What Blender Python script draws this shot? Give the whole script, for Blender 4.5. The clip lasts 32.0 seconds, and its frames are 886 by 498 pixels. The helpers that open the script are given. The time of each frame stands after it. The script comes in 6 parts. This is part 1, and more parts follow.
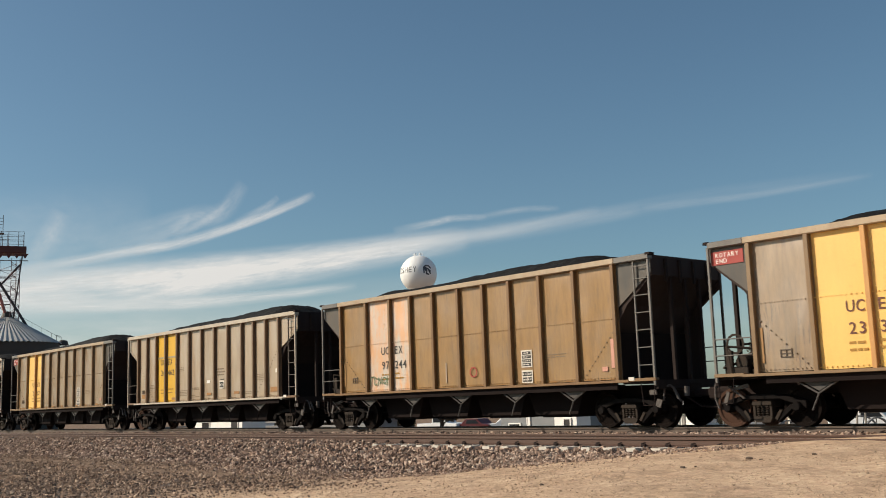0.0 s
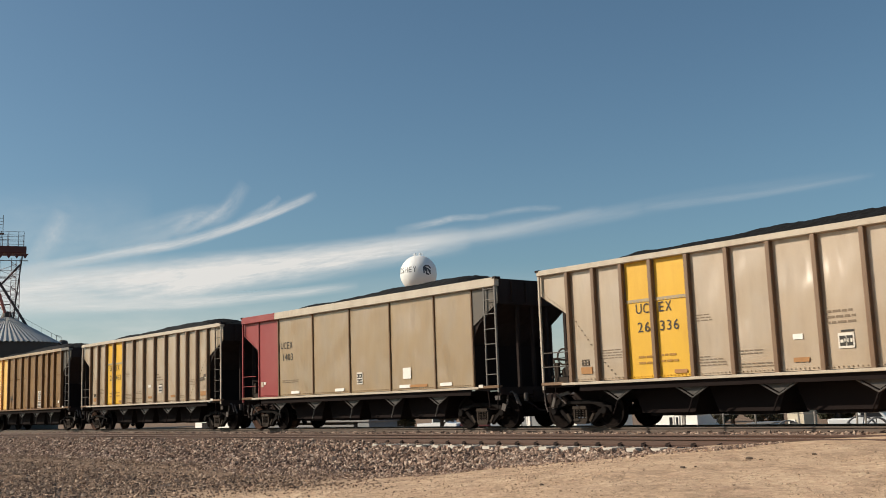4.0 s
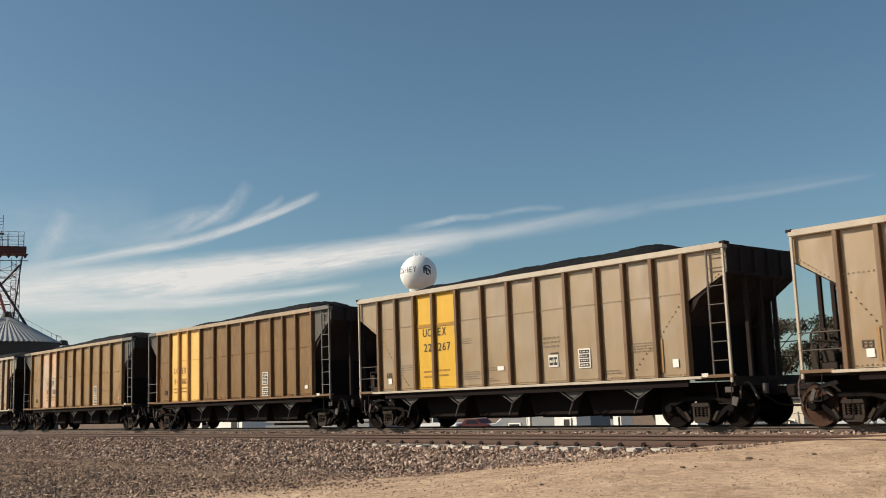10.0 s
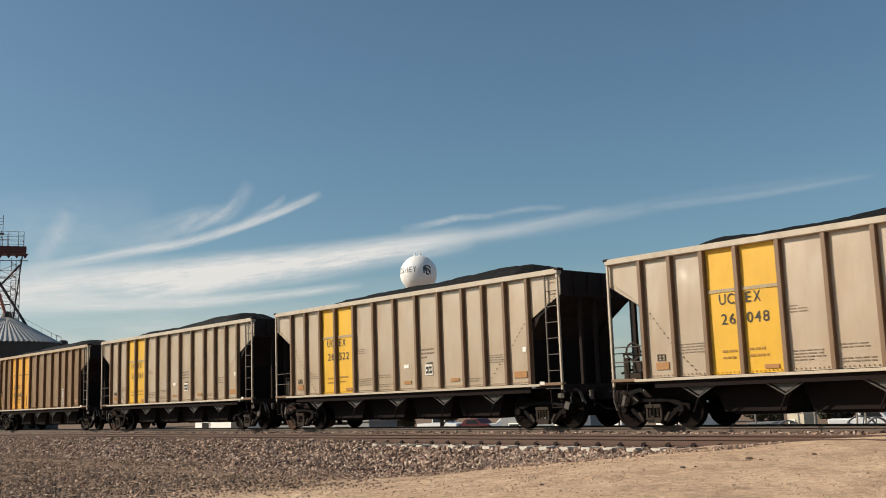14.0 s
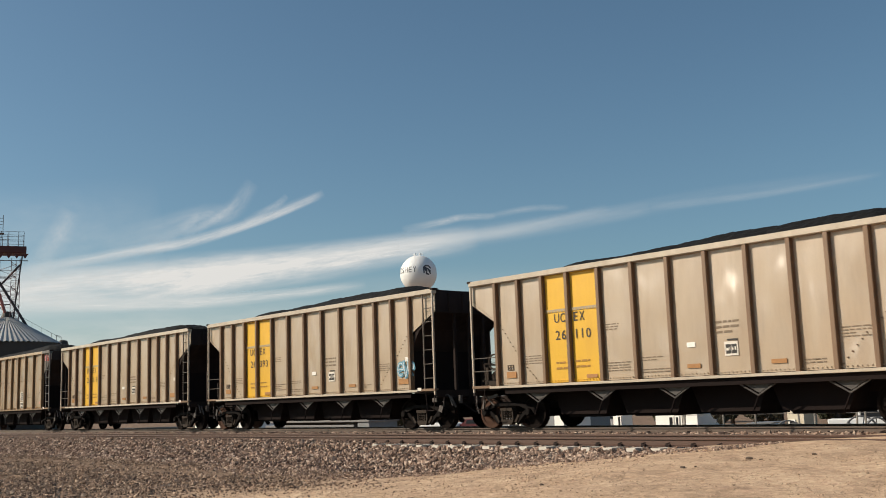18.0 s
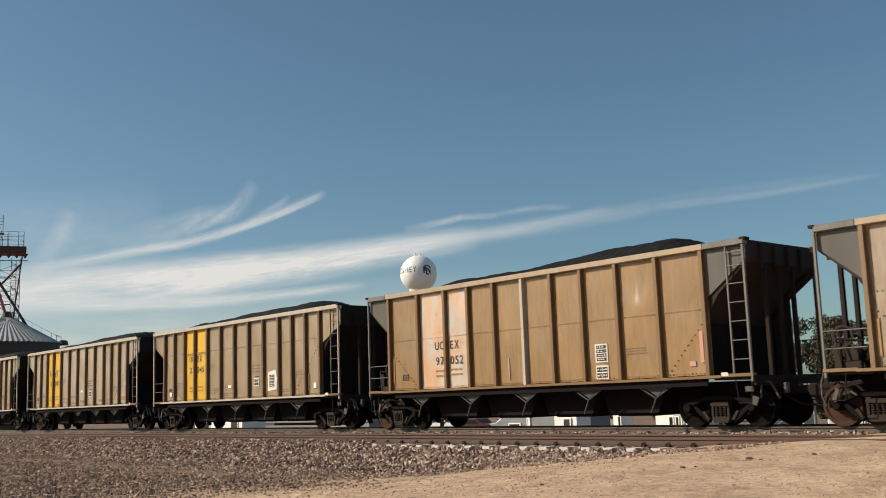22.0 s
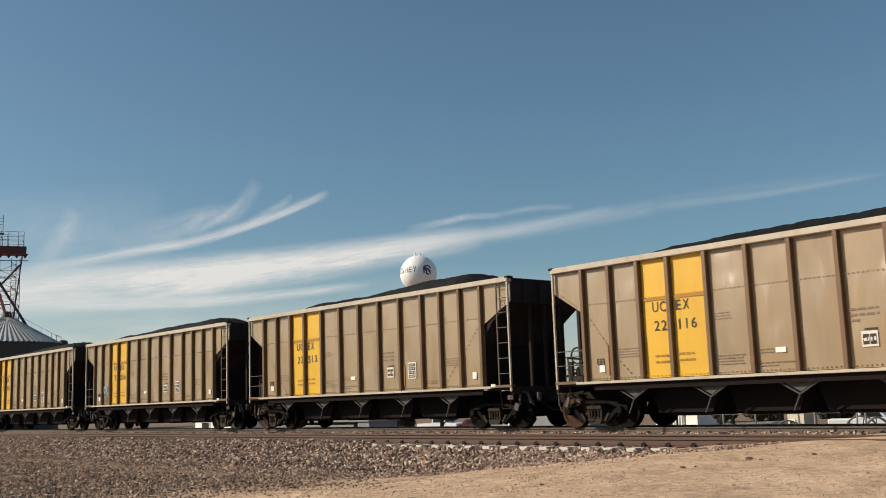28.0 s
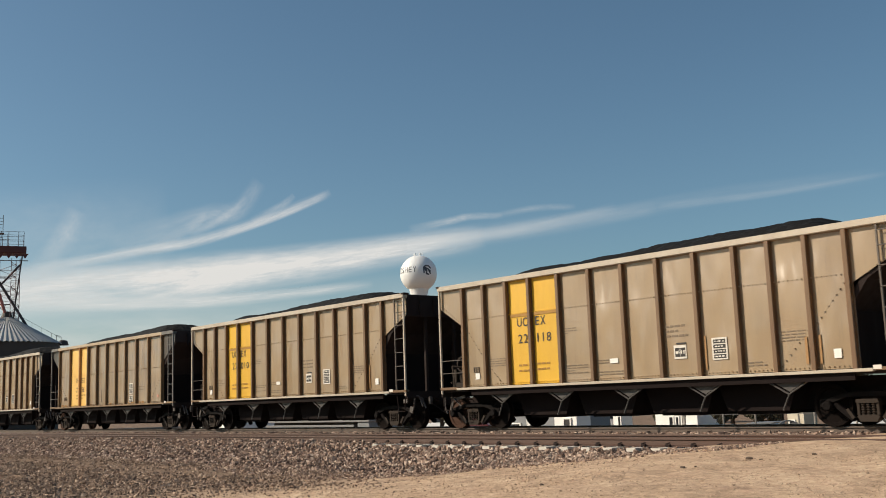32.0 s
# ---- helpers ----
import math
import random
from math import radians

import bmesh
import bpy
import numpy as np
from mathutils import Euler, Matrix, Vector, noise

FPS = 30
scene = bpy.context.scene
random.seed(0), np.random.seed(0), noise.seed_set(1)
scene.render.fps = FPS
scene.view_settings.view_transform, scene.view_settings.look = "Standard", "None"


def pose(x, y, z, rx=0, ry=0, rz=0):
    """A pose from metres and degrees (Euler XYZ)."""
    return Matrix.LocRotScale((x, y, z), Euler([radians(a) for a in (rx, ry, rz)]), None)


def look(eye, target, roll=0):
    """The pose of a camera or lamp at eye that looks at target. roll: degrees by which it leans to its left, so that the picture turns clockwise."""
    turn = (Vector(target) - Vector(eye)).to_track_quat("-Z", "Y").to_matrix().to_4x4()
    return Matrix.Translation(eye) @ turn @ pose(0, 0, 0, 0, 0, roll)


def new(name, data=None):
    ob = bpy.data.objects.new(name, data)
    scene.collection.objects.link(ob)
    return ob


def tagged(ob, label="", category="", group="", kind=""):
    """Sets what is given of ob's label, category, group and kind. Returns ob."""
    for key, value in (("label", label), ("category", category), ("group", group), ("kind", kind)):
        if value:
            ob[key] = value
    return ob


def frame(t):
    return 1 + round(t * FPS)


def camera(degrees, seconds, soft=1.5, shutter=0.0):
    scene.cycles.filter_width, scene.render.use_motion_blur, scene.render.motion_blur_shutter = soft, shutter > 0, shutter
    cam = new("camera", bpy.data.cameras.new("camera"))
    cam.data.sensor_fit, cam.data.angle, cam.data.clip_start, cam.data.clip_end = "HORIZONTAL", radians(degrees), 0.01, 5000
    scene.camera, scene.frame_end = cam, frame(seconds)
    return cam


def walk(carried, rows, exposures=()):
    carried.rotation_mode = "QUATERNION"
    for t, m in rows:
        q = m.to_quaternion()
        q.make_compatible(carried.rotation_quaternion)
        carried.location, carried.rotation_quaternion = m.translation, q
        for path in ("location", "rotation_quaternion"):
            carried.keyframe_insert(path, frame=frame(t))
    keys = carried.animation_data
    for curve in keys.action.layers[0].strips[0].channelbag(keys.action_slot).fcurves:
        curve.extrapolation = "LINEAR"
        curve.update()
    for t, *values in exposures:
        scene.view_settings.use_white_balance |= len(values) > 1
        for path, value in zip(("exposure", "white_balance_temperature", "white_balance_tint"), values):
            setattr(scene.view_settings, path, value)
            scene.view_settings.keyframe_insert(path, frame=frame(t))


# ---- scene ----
EYE = Vector((0.0, 0.0, 0.92))
YAW, TILT = 48.575, 8.49


def aim(yaw, tilt):
    a, b = radians(yaw), radians(tilt)
    return EYE + Vector((-math.sin(a) * math.cos(b), math.cos(a) * math.cos(b), math.sin(b)))


cam = camera(47.2, 32.0, soft=0.95, shutter=0.05)
VIEW = look(EYE, aim(YAW, TILT), -2.04)
walk(cam, [(0.0, VIEW), (32.0, VIEW)], [(0.0, 0.02), (9.0, 0.02), (12.0, 0.06), (13.0, 0.07), (14.2, 0.03), (32.0, 0.01)])

# ---- light ----
SUN_FROM = Vector((-0.67, -0.755, 0.63)).normalized()
world = bpy.data.worlds.new("sky")
scene.world = world
world.use_nodes = True
wn = world.node_tree.nodes
sky = wn.new("ShaderNodeTexSky")
sky.sky_type, sky.sun_disc = "NISHITA", False
sky.sun_elevation = math.asin(SUN_FROM.z)
sky.sun_rotation = math.atan2(SUN_FROM.x, SUN_FROM.y)
sky.altitude, sky.air_density, sky.dust_density, sky.ozone_density = 900, 1.0, 2.4, 2.6
wn["Background"].inputs["Strength"].default_value = 0.094
tint = wn.new("ShaderNodeMixRGB")
tint.blend_type = "MULTIPLY"
tint.inputs[0].default_value, tint.inputs[2].default_value = 1.0, (0.877, 1.015, 0.945, 1)
world.node_tree.links.new(sky.outputs["Color"], tint.inputs[1])
world.node_tree.links.new(tint.outputs[0], wn["Background"].inputs["Color"])
sun_data = bpy.data.lights.new("sun", "SUN")
sun_data.energy, sun_data.angle, sun_data.color = 5.0, radians(0.53), (1.0, 0.87, 0.70)
sun = new("sun", sun_data)
sun.matrix_world = look(SUN_FROM * 50, (0, 0, 0))

# ---- plan: the rail head is z = 0, the tracks run along x, the camera's side is -y ----
FAR, NEAR = 22.20, 18.02          # track centre lines
GAUGE = 0.75                      # half the distance between rail heads
LEVEL = -0.68                     # the yard around
TOWN = -2.40                      # the land beyond the tracks lies lower
RISE = 0.05                       # the far track lies a little higher
PITCH = 16.18                     # coupler to coupler
TIE = 0.615


def smooth(a, b, v):
    t = np.clip((v - a) / (b - a), 0, 1)
    return t * t * (3 - 2 * t)


def dirt_height(x, y):
    """The yard and the crossing's ramp up to the rails."""
    ramp = smooth(2.0, 17.0, y) * smooth(-19.0, -8.3, x) * 0.66
    ramp = ramp * (1 - smooth(26.0, 36.0, y))
    return LEVEL + ramp - 1.72 * smooth(29.0, 42.0, y)


def bed_height(x, y):
    """The ballast of both tracks."""
    near = np.minimum(-0.262, LEVEL - 0.12 + (y - 14.0) * 0.205) + 0.042 * smooth(16.6, 17.1, y) + 0.130 * smooth(18.75, 19.2, y) * (1 - smooth(21.2, 21.5, y))
    near = near + 0.105 * (1 - smooth(-25.0, -20.0, x)) * smooth(16.0, 16.5, y) * (1 - smooth(17.15, 17.35, y))
    far = np.minimum(-0.115, LEVEL - 0.12 + (26.6 - y) * 0.245)
    return np.minimum(near, far)


# ---- materials ----
class Nodes:
    def __init__(self, name):
        self.mat = bpy.data.materials.new(name)
        self.mat.use_nodes = True
        self.t = self.mat.node_tree
        self.out = self.t.nodes["Principled BSDF"]

    def add(self, kind, **values):
        n = self.t.nodes.new("ShaderNode" + kind)
        for key, v in values.items():
            n.inputs[key.replace("_", " ")].default_value = v
        return n

    def link(self, a, b):
        self.t.links.new(a, b)

    def coords(self, which="Object", scale=(1, 1, 1)):
        c, m = self.add("TexCoord"), self.add("Mapping")
        m.inputs["Scale"].default_value = scale
        self.link(c.outputs[which], m.inputs["Vector"])
        return m.outputs["Vector"]

    def world_coords(self, scale=(1, 1, 1)):
        c, m = self.add("NewGeometry"), self.add("Mapping")
        m.inputs["Scale"].default_value = scale
        self.link(c.outputs["Position"], m.inputs["Vector"])
        return m.outputs["Vector"]

    def noise(self, vec, scale, detail=4.0, rough=0.55):
        n = self.add("TexNoise", Scale=scale, Detail=detail, Roughness=rough)
        self.link(vec, n.inputs["Vector"])
        return n.outputs["Fac"]

    def ramp(self, fac, stops):
        n = self.add("ValToRGB")
        e = n.color_ramp.elements
        while len(e) < len(stops):
            e.new(0.5)
        for el, (p, c) in zip(e, stops):
            el.position, el.color = p, (*c, 1) if len(c) == 3 else c
        self.link(fac, n.inputs["Fac"])
        return n.outputs["Color"]

    def mix(self, fac, a, b, kind="MIX"):
        n = self.t.nodes.new("ShaderNodeMixRGB")
        n.blend_type = kind
        for sock, v in ((n.inputs[0], fac), (n.inputs[1], a), (n.inputs[2], b)):
            if isinstance(v, (int, float)):
                sock.default_value = v
            elif isinstance(v, tuple):
                sock.default_value = (*v, 1)
            else:
                self.link(v, sock)
        return n.outputs[0]

    def maths(self, op, a, b=0.0):
        n = self.t.nodes.new("ShaderNodeMath")
        n.operation = op
        for sock, v in ((n.inputs[0], a), (n.inputs[1], b)):
            if isinstance(v, (int, float)):
                sock.default_value = v
            else:
                self.link(v, sock)
        return n.outputs[0]

    def bump(self, height, strength, distance):
        n = self.add("Bump", Strength=strength, Distance=distance)
        self.link(height, n.inputs["Height"])
        self.link(n.outputs["Normal"], self.out.inputs["Normal"])

    def done(self, color, rough=0.6, metal=0.0, spec=0.5):
        for sock, v in (("Base Color", color), ("Roughness", rough), ("Metallic", metal)):
            if isinstance(v, (int, float)):
                self.out.inputs[sock].default_value = v
            elif isinstance(v, tuple):
                self.out.inputs[sock].default_value = (*v, 1)
            else:
                self.link(v, self.out.inputs[sock])
        self.out.inputs["Specular IOR Level"].default_value = spec
        return self.mat


def shade(c, k):
    return tuple(min(1.0, v * k) for v in c)


def paint(name, color, dirt=(0.16, 0.11, 0.065), amount=0.35, rough=0.42, rust=0.0, dent=0.35, spec=0.5, glaze=0.0, blotch=(0.42, 0.68), mottle=0.0, fleck=0.0, ior=1.5):
    """Weathered paint on steel sheet: soot and dust in upright streaks, dents, small variations from panel to panel."""
    n = Nodes(name)
    v = n.coords("Object")
    info = n.add("ObjectInfo")
    shift = n.add("VectorMath")
    n.link(v, shift.inputs[0])
    comb = n.add("CombineXYZ")
    n.link(n.maths("MULTIPLY", info.outputs["Random"], 57.0), comb.inputs["X"])
    n.link(comb.outputs[0], shift.inputs[1])
    vec = shift.outputs[0]
    streak = n.add("Mapping")
    streak.inputs["Scale"].default_value = (2.1, 2.1, 0.38)
    n.link(vec, streak.inputs["Vector"])
    s = n.noise(streak.outputs[0], 1.6, 6, 0.65)
    g = n.noise(vec, 0.9, 5, 0.6)
    fine = n.noise(vec, 55, 3, 0.6)
    c = n.mix(n.maths("MULTIPLY", info.outputs["Random"], 0.22), color, shade(color, 0.72))
    f = n.ramp(n.maths("ADD", n.maths("MULTIPLY", s, 0.55), n.maths("MULTIPLY", g, 0.45)), [(blotch[0], (0, 0, 0)), (blotch[1], (1, 1, 1))])
    c = n.mix(n.maths("MULTIPLY", f, amount), c, dirt)
    c = n.mix(0.10, c, n.ramp(fine, [(0.3, (0.1, 0.08, 0.06)), (0.7, (0.7, 0.65, 0.6))]), "OVERLAY")
    if mottle > 0:
        patches = n.ramp(n.noise(streak.outputs[0], 4.0, 7, 0.70), [(0.36, shade(color, 0.35)), (0.5, color), (0.66, shade(color, 1.75))])
        c = n.mix(mottle, c, patches)
    if fleck > 0:
        drip = n.add("Mapping")
        drip.inputs["Scale"].default_value = (13.0, 13.0, 1.5)
        n.link(vec, drip.inputs["Vector"])
        where = n.ramp(g, [(0.44, (0, 0, 0)), (0.60, (1, 1, 1))])
        run = n.ramp(n.noise(drip.outputs[0], 1.0, 4, 0.6), [(0.55, (0, 0, 0)), (0.64, (1, 1, 1))])
        c = n.mix(n.maths("MULTIPLY", n.maths("MULTIPLY", run, where), fleck), c, shade(dirt, 0.55))
    if rust > 0:
        r = n.ramp(n.noise(vec, 3.2, 8, 0.7), [(0.60, (0, 0, 0)), (0.68, (1, 1, 1))])
        c = n.mix(n.maths("MULTIPLY", r, rust), c, (0.20, 0.075, 0.025))
    tall = n.add("Mapping")
    tall.inputs["Scale"].default_value = (1.25, 1.0, 0.24)
    n.link(vec, tall.inputs["Vector"])
    h = n.maths("ADD", n.noise(tall.outputs[0], 1.0, 0.4, 0.3), n.maths("MULTIPLY", fine, 0.010))
    n.bump(h, dent, 0.19)
    rr = n.ramp(s, [(0.3, (rough - 0.08,) * 3), (0.75, (rough + 0.22,) * 3)])
    if glaze > 0:
        # old uneven gloss, in which the sun glints here and there
        uneven = n.add("Mapping")
        uneven.inputs["Scale"].default_value = (1.5, 1.0, 0.72)
        n.link(vec, uneven.inputs["Vector"])
        wavy = n.maths("MULTIPLY", n.noise(uneven.outputs[0], 1.0, 0.9, 0.35), 0.28)
        b = n.add("Bump", Strength=1.0, Distance=1.0)
        n.link(wavy, b.inputs["Height"])
        n.link(b.outputs["Normal"], n.out.inputs["Coat Normal"])
        n.out.inputs["Coat Weight"].default_value, n.out.inputs["Coat Roughness"].default_value = glaze, 0.31
    n.out.inputs["IOR"].default_value = ior
    return n.done(c, rr, 0.0, spec)


def plain(name, color, rough=0.6, metal=0.0, scale=6.0, vary=0.35, bump=0.15, spec=0.5, where="Object"):
    """One plain material with grain and stains at two scales."""
    n = Nodes(name)
    v = n.coords(where) if where == "Object" else n.world_coords()
    a, b = n.noise(v, scale, 6, 0.6), n.noise(v, scale * 9, 3, 0.6)
    c = n.mix(n.maths("MULTIPLY", a, vary * 1.6), shade(color, 1.12), shade(color, 0.45))
    c = n.mix(n.maths("MULTIPLY", b, vary), c, shade(color, 0.7))
    n.bump(n.maths("ADD", a, n.maths("MULTIPLY", b, 0.4)), bump, 0.02)
    return n.done(c, rough, metal, spec)


PAINTS = {
    "grey": paint("grey_paint", (0.338, 0.229, 0.126), amount=0.30, fleck=0.10, rough=0.47, ior=1.62, spec=1.0, dent=0.35, glaze=0.9),
    "tan": paint("tan_paint", (0.286, 0.180, 0.076), amount=0.36, rust=0.08, fleck=0.15, rough=0.47, ior=1.48, spec=0.9, dent=0.35, glaze=0.85),
    "brown": paint("brown_paint", (0.290, 0.154, 0.041), amount=0.45, mottle=0.20, fleck=0.35, rust=0.2, rough=0.48, ior=1.40, spec=0.7, dent=0.4, glaze=0.6),
    "umber": paint("mottled_brown_paint", (0.250, 0.152, 0.066), dirt=(0.15, 0.088, 0.038), amount=0.6, rough=0.46, ior=1.55, spec=1.0, dent=0.4, glaze=0.8, mottle=0.26, rust=0.18, fleck=0.75),
    "russet": paint("russet_paint", (0.215, 0.120, 0.044), dirt=(0.12, 0.060, 0.022), amount=0.5, rough=0.50, ior=1.38, spec=0.5, dent=0.4, glaze=0.20, mottle=0.22, rust=0.12, fleck=0.3),
    "rustbrown": paint("orange_brown_paint", (0.185, 0.108, 0.043), dirt=(0.17, 0.072, 0.026), amount=0.6, rough=0.46, spec=0.6, dent=0.5, glaze=0.3, mottle=0.28, rust=0.3),
    "yellow": paint("yellow_paint", (0.70, 0.405, 0.022), dirt=(0.43, 0.22, 0.030), amount=0.32, rough=0.45, spec=0.5),
    "cream": paint("pale_yellow_paint", (0.84, 0.54, 0.150), dirt=(0.58, 0.32, 0.08), amount=0.30, rust=0.12),
    "peach": paint("peach_paint", (0.66, 0.36, 0.18), dirt=(0.50, 0.48, 0.44), amount=0.9, blotch=(0.44, 0.58), rust=0.35, rough=0.42, spec=0.6, dent=0.5, glaze=0.7),
    "orange": paint("orange_paint", (0.67, 0.33, 0.030), dirt=(0.38, 0.15, 0.02), amount=0.32),
    "red": paint("red_paint", (0.27, 0.030, 0.032), dirt=(0.33, 0.10, 0.085), amount=0.4),
    "slate": paint("dark_grey_paint", (0.075, 0.066, 0.058), amount=0.45),
    # darkened so that slope sheets and far sides carry their shade in the paint
    "black": paint("shaded_black_paint", (0.046, 0.0335, 0.0305), dirt=(0.054, 0.039, 0.034), amount=0.6, rough=0.75, spec=0.12),
}
RIBS = {
    "grey": paint("grey_rib_paint", (0.200, 0.122, 0.070), dirt=(0.12, 0.058, 0.027), amount=0.6, rust=0.35),
    "tan": paint("tan_rib_paint", (0.170, 0.095, 0.044), dirt=(0.11, 0.050, 0.022), amount=0.55, rust=0.4),
    "brown": paint("brown_rib_paint", (0.215, 0.118, 0.046), dirt=(0.14, 0.066, 0.028), amount=0.5, rust=0.4),
    "umber": paint("mottled_brown_rib_paint", (0.245, 0.155, 0.078), dirt=(0.14, 0.072, 0.032), amount=0.55, rust=0.4),
    "russet": paint("russet_rib_paint", (0.185, 0.094, 0.036), dirt=(0.13, 0.062, 0.028), amount=0.55, rust=0.4),
    "rustbrown": paint("orange_brown_rib_paint", (0.20, 0.100, 0.045), dirt=(0.13, 0.06, 0.025), amount=0.5, rust=0.4),
    "cream": paint("pale_rib_paint", (0.58, 0.30, 0.10), dirt=(0.28, 0.12, 0.04), amount=0.5, rust=0.4),
}
CHORD = paint("top_chord_paint", (0.52, 0.45, 0.36), dirt=(0.30, 0.22, 0.15), amount=0.5, rust=0.15)
TAN_CHORD = paint("tan_top_chord_paint", (0.44, 0.335, 0.225), dirt=(0.26, 0.16, 0.09), amount=0.5, rust=0.3)
GREY_CHORD = paint("grey_top_chord_paint", (0.17, 0.155, 0.14), dirt=(0.07, 0.06, 0.05), amount=0.5, rust=0.1)
INK = plain("black_lettering", (0.024, 0.020, 0.017), 0.6)
WHITE = plain("white_decal", (0.78, 0.75, 0.70), 0.55, vary=0.2)
DECAL_ORANGE = plain("orange_decal", (0.44, 0.205, 0.062), 0.55, vary=0.6)
WORN_INK = plain("worn_brown_lettering", (0.30, 0.115, 0.030), 0.6)
MAROON = plain("maroon_lettering", (0.13, 0.038, 0.022), 0.6)
RUST_ORANGE = plain("orange_rust", (0.32, 0.165, 0.052), 0.8, scale=12)
STENCIL = plain("faded_stencil", (0.200, 0.142, 0.090), 0.6)
FRAME_INK = plain("brown_stencil", (0.085, 0.056, 0.036), 0.6)
FADED = plain("faded_pale_paint", (0.42, 0.33, 0.25), 0.6)
WORN_WHITE = plain("worn_white_paint", (0.74, 0.68, 0.60), 0.6)
SEAM_TAPE = plain("dull_grey_seam_tape", (0.44, 0.35, 0.22), 0.4, vary=0.6)
ON_YELLOW = plain("faded_brown_stencil", (0.44, 0.22, 0.025), 0.6, vary=0.6)
IRON = plain("dark_iron", (0.030, 0.0215, 0.0195), 0.85, 0.0, scale=9, spec=0.08)
STEEL = plain("greasy_wheel_steel", (0.0110, 0.0078, 0.0068), 0.8, 0.0, scale=10, spec=0.05)
# rust brown, lightened to put the sun on a rear wheel into its colour
BROWN_WHEEL = plain("sunlit_rusty_wheel", (0.072, 0.038, 0.026), 0.8, 0.0, scale=10, spec=0.1)
RAILRUST = plain("rusty_rail", (0.092, 0.048, 0.033), 0.65, 0.1, scale=14)
DUSTY_RAIL = plain("dusty_brown_rail", (0.115, 0.080, 0.061), 0.75, 0.0, scale=14)
RAILTOP = plain("worn_rail_head", (0.36, 0.31, 0.27), 0.28, 0.9, scale=20, vary=0.2)
COAL = plain("coal", (0.009, 0.0085, 0.008), 0.75, scale=14, bump=0.7, vary=0.5, spec=0.2)
CONCRETE = plain("concrete_tie", (0.62, 0.57, 0.50), 0.8, scale=8)
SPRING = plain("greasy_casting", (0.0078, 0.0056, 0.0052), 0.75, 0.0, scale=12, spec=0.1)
# sunlight is put into this paler tone of springs, pockets and deck gear
LIT_CASTING = plain("sunlit_casting", (0.044, 0.033, 0.026), 0.8, 0.0, scale=12, spec=0.15)
# the sun's catch on levers and pipes is painted in as a lighter tone
LIT_GEAR = plain("sunlit_brake_gear", (0.105, 0.084, 0.074), 0.55, 0.0, scale=16, vary=0.8)
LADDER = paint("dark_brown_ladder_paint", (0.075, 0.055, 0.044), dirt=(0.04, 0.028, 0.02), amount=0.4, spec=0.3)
# the sun on the camera-side ladders is mixed into this lighter paint
NEAR_LADDER = paint("sunlit_ladder_paint", (0.105, 0.082, 0.066), dirt=(0.05, 0.036, 0.028), amount=0.5)
GUSSET = paint("sooty_gusset_paint", (0.092, 0.084, 0.080), dirt=(0.055, 0.048, 0.044), amount=0.5, spec=0.2)
# coal-dust black, taken darker for the shade on ends turned from the sun
END_STEEL = paint("shaded_sooty_end_paint", (0.032, 0.0230, 0.0210), dirt=(0.022, 0.016, 0.015), amount=0.6, rough=0.75, spec=0.12)
# soot black, with the shade below the cars and in their ends coloured in
UNDERSIDE = paint("shaded_soot_underside", (0.0165, 0.0120, 0.0116), dirt=(0.022, 0.0162, 0.0155), amount=0.6, rough=0.8, spec=0.06)


# ---- building helpers ----
def box(bm, a, b, bevel=0.0):
    """An upright box from corner a to corner b."""
    (x0, y0, z0), (x1, y1, z1) = a, b
    vs = [bm.verts.new((x, y, z)) for z in (z0, z1) for x, y in ((x0, y0), (x1, y0), (x1, y1), (x0, y1))]
    made = [bm.faces.new([vs[i] for i in q]) for q in ((3, 2, 1, 0), (4, 5, 6, 7), (0, 1, 5, 4), (1, 2, 6, 5), (2, 3, 7, 6), (3, 0, 4, 7))]
    if bevel > 0:
        edges = list({e for f in made for e in f.edges})
        bmesh.ops.bevel(bm, geom=edges, offset=bevel, segments=1, affect="EDGES")
    return bm


def prism(bm, outline, y0, y1):
    """An outline in x and z, drawn out from y0 to y1."""
    a = [bm.verts.new((x, y0, z)) for x, z in outline]
    b = [bm.verts.new((x, y1, z)) for x, z in outline]
    bm.faces.new(a)
    bm.faces.new(list(reversed(b)))
    for i in range(len(a)):
        j = (i + 1) % len(a)
        bm.faces.new((a[j], a[i], b[i], b[j]))
    bmesh.ops.recalc_face_normals(bm, faces=bm.faces[:])
    return bm


def rod(bm, a, b, r, sides=8):
    """A round bar from a to b."""
    a, b = Vector(a), Vector(b)
    m = Matrix.Translation((a + b) / 2) @ (b - a).to_track_quat("Z", "Y").to_matrix().to_4x4()
    bmesh.ops.create_cone(bm, cap_ends=True, segments=sides, radius1=r, radius2=r, depth=(b - a).length, matrix=m)
    return bm


def lathe(bm, profile, axis="Y", sides=24, centre=(0, 0, 0)):
    """A closed profile of (radius, along) turned about an axis."""
    rings = []
    for i in range(sides):
        a = 2 * math.pi * i / sides
        ring = []
        for r, h in profile:
            p = {"Y": (r * math.cos(a), h, r * math.sin(a)), "Z": (r * math.cos(a), r * math.sin(a), h)}[axis]
            ring.append(bm.verts.new(Vector(p) + Vector(centre)))
        rings.append(ring)
    for i in range(sides):
        p, q = rings[i], rings[(i + 1) % sides]
        for j in range(len(profile) - 1):
            bm.faces.new((p[j], p[j + 1], q[j + 1], q[j]))
    bmesh.ops.remove_doubles(bm, verts=bm.verts[:], dist=1e-5)
    bmesh.ops.recalc_face_normals(bm, faces=bm.faces[:])
    return bm


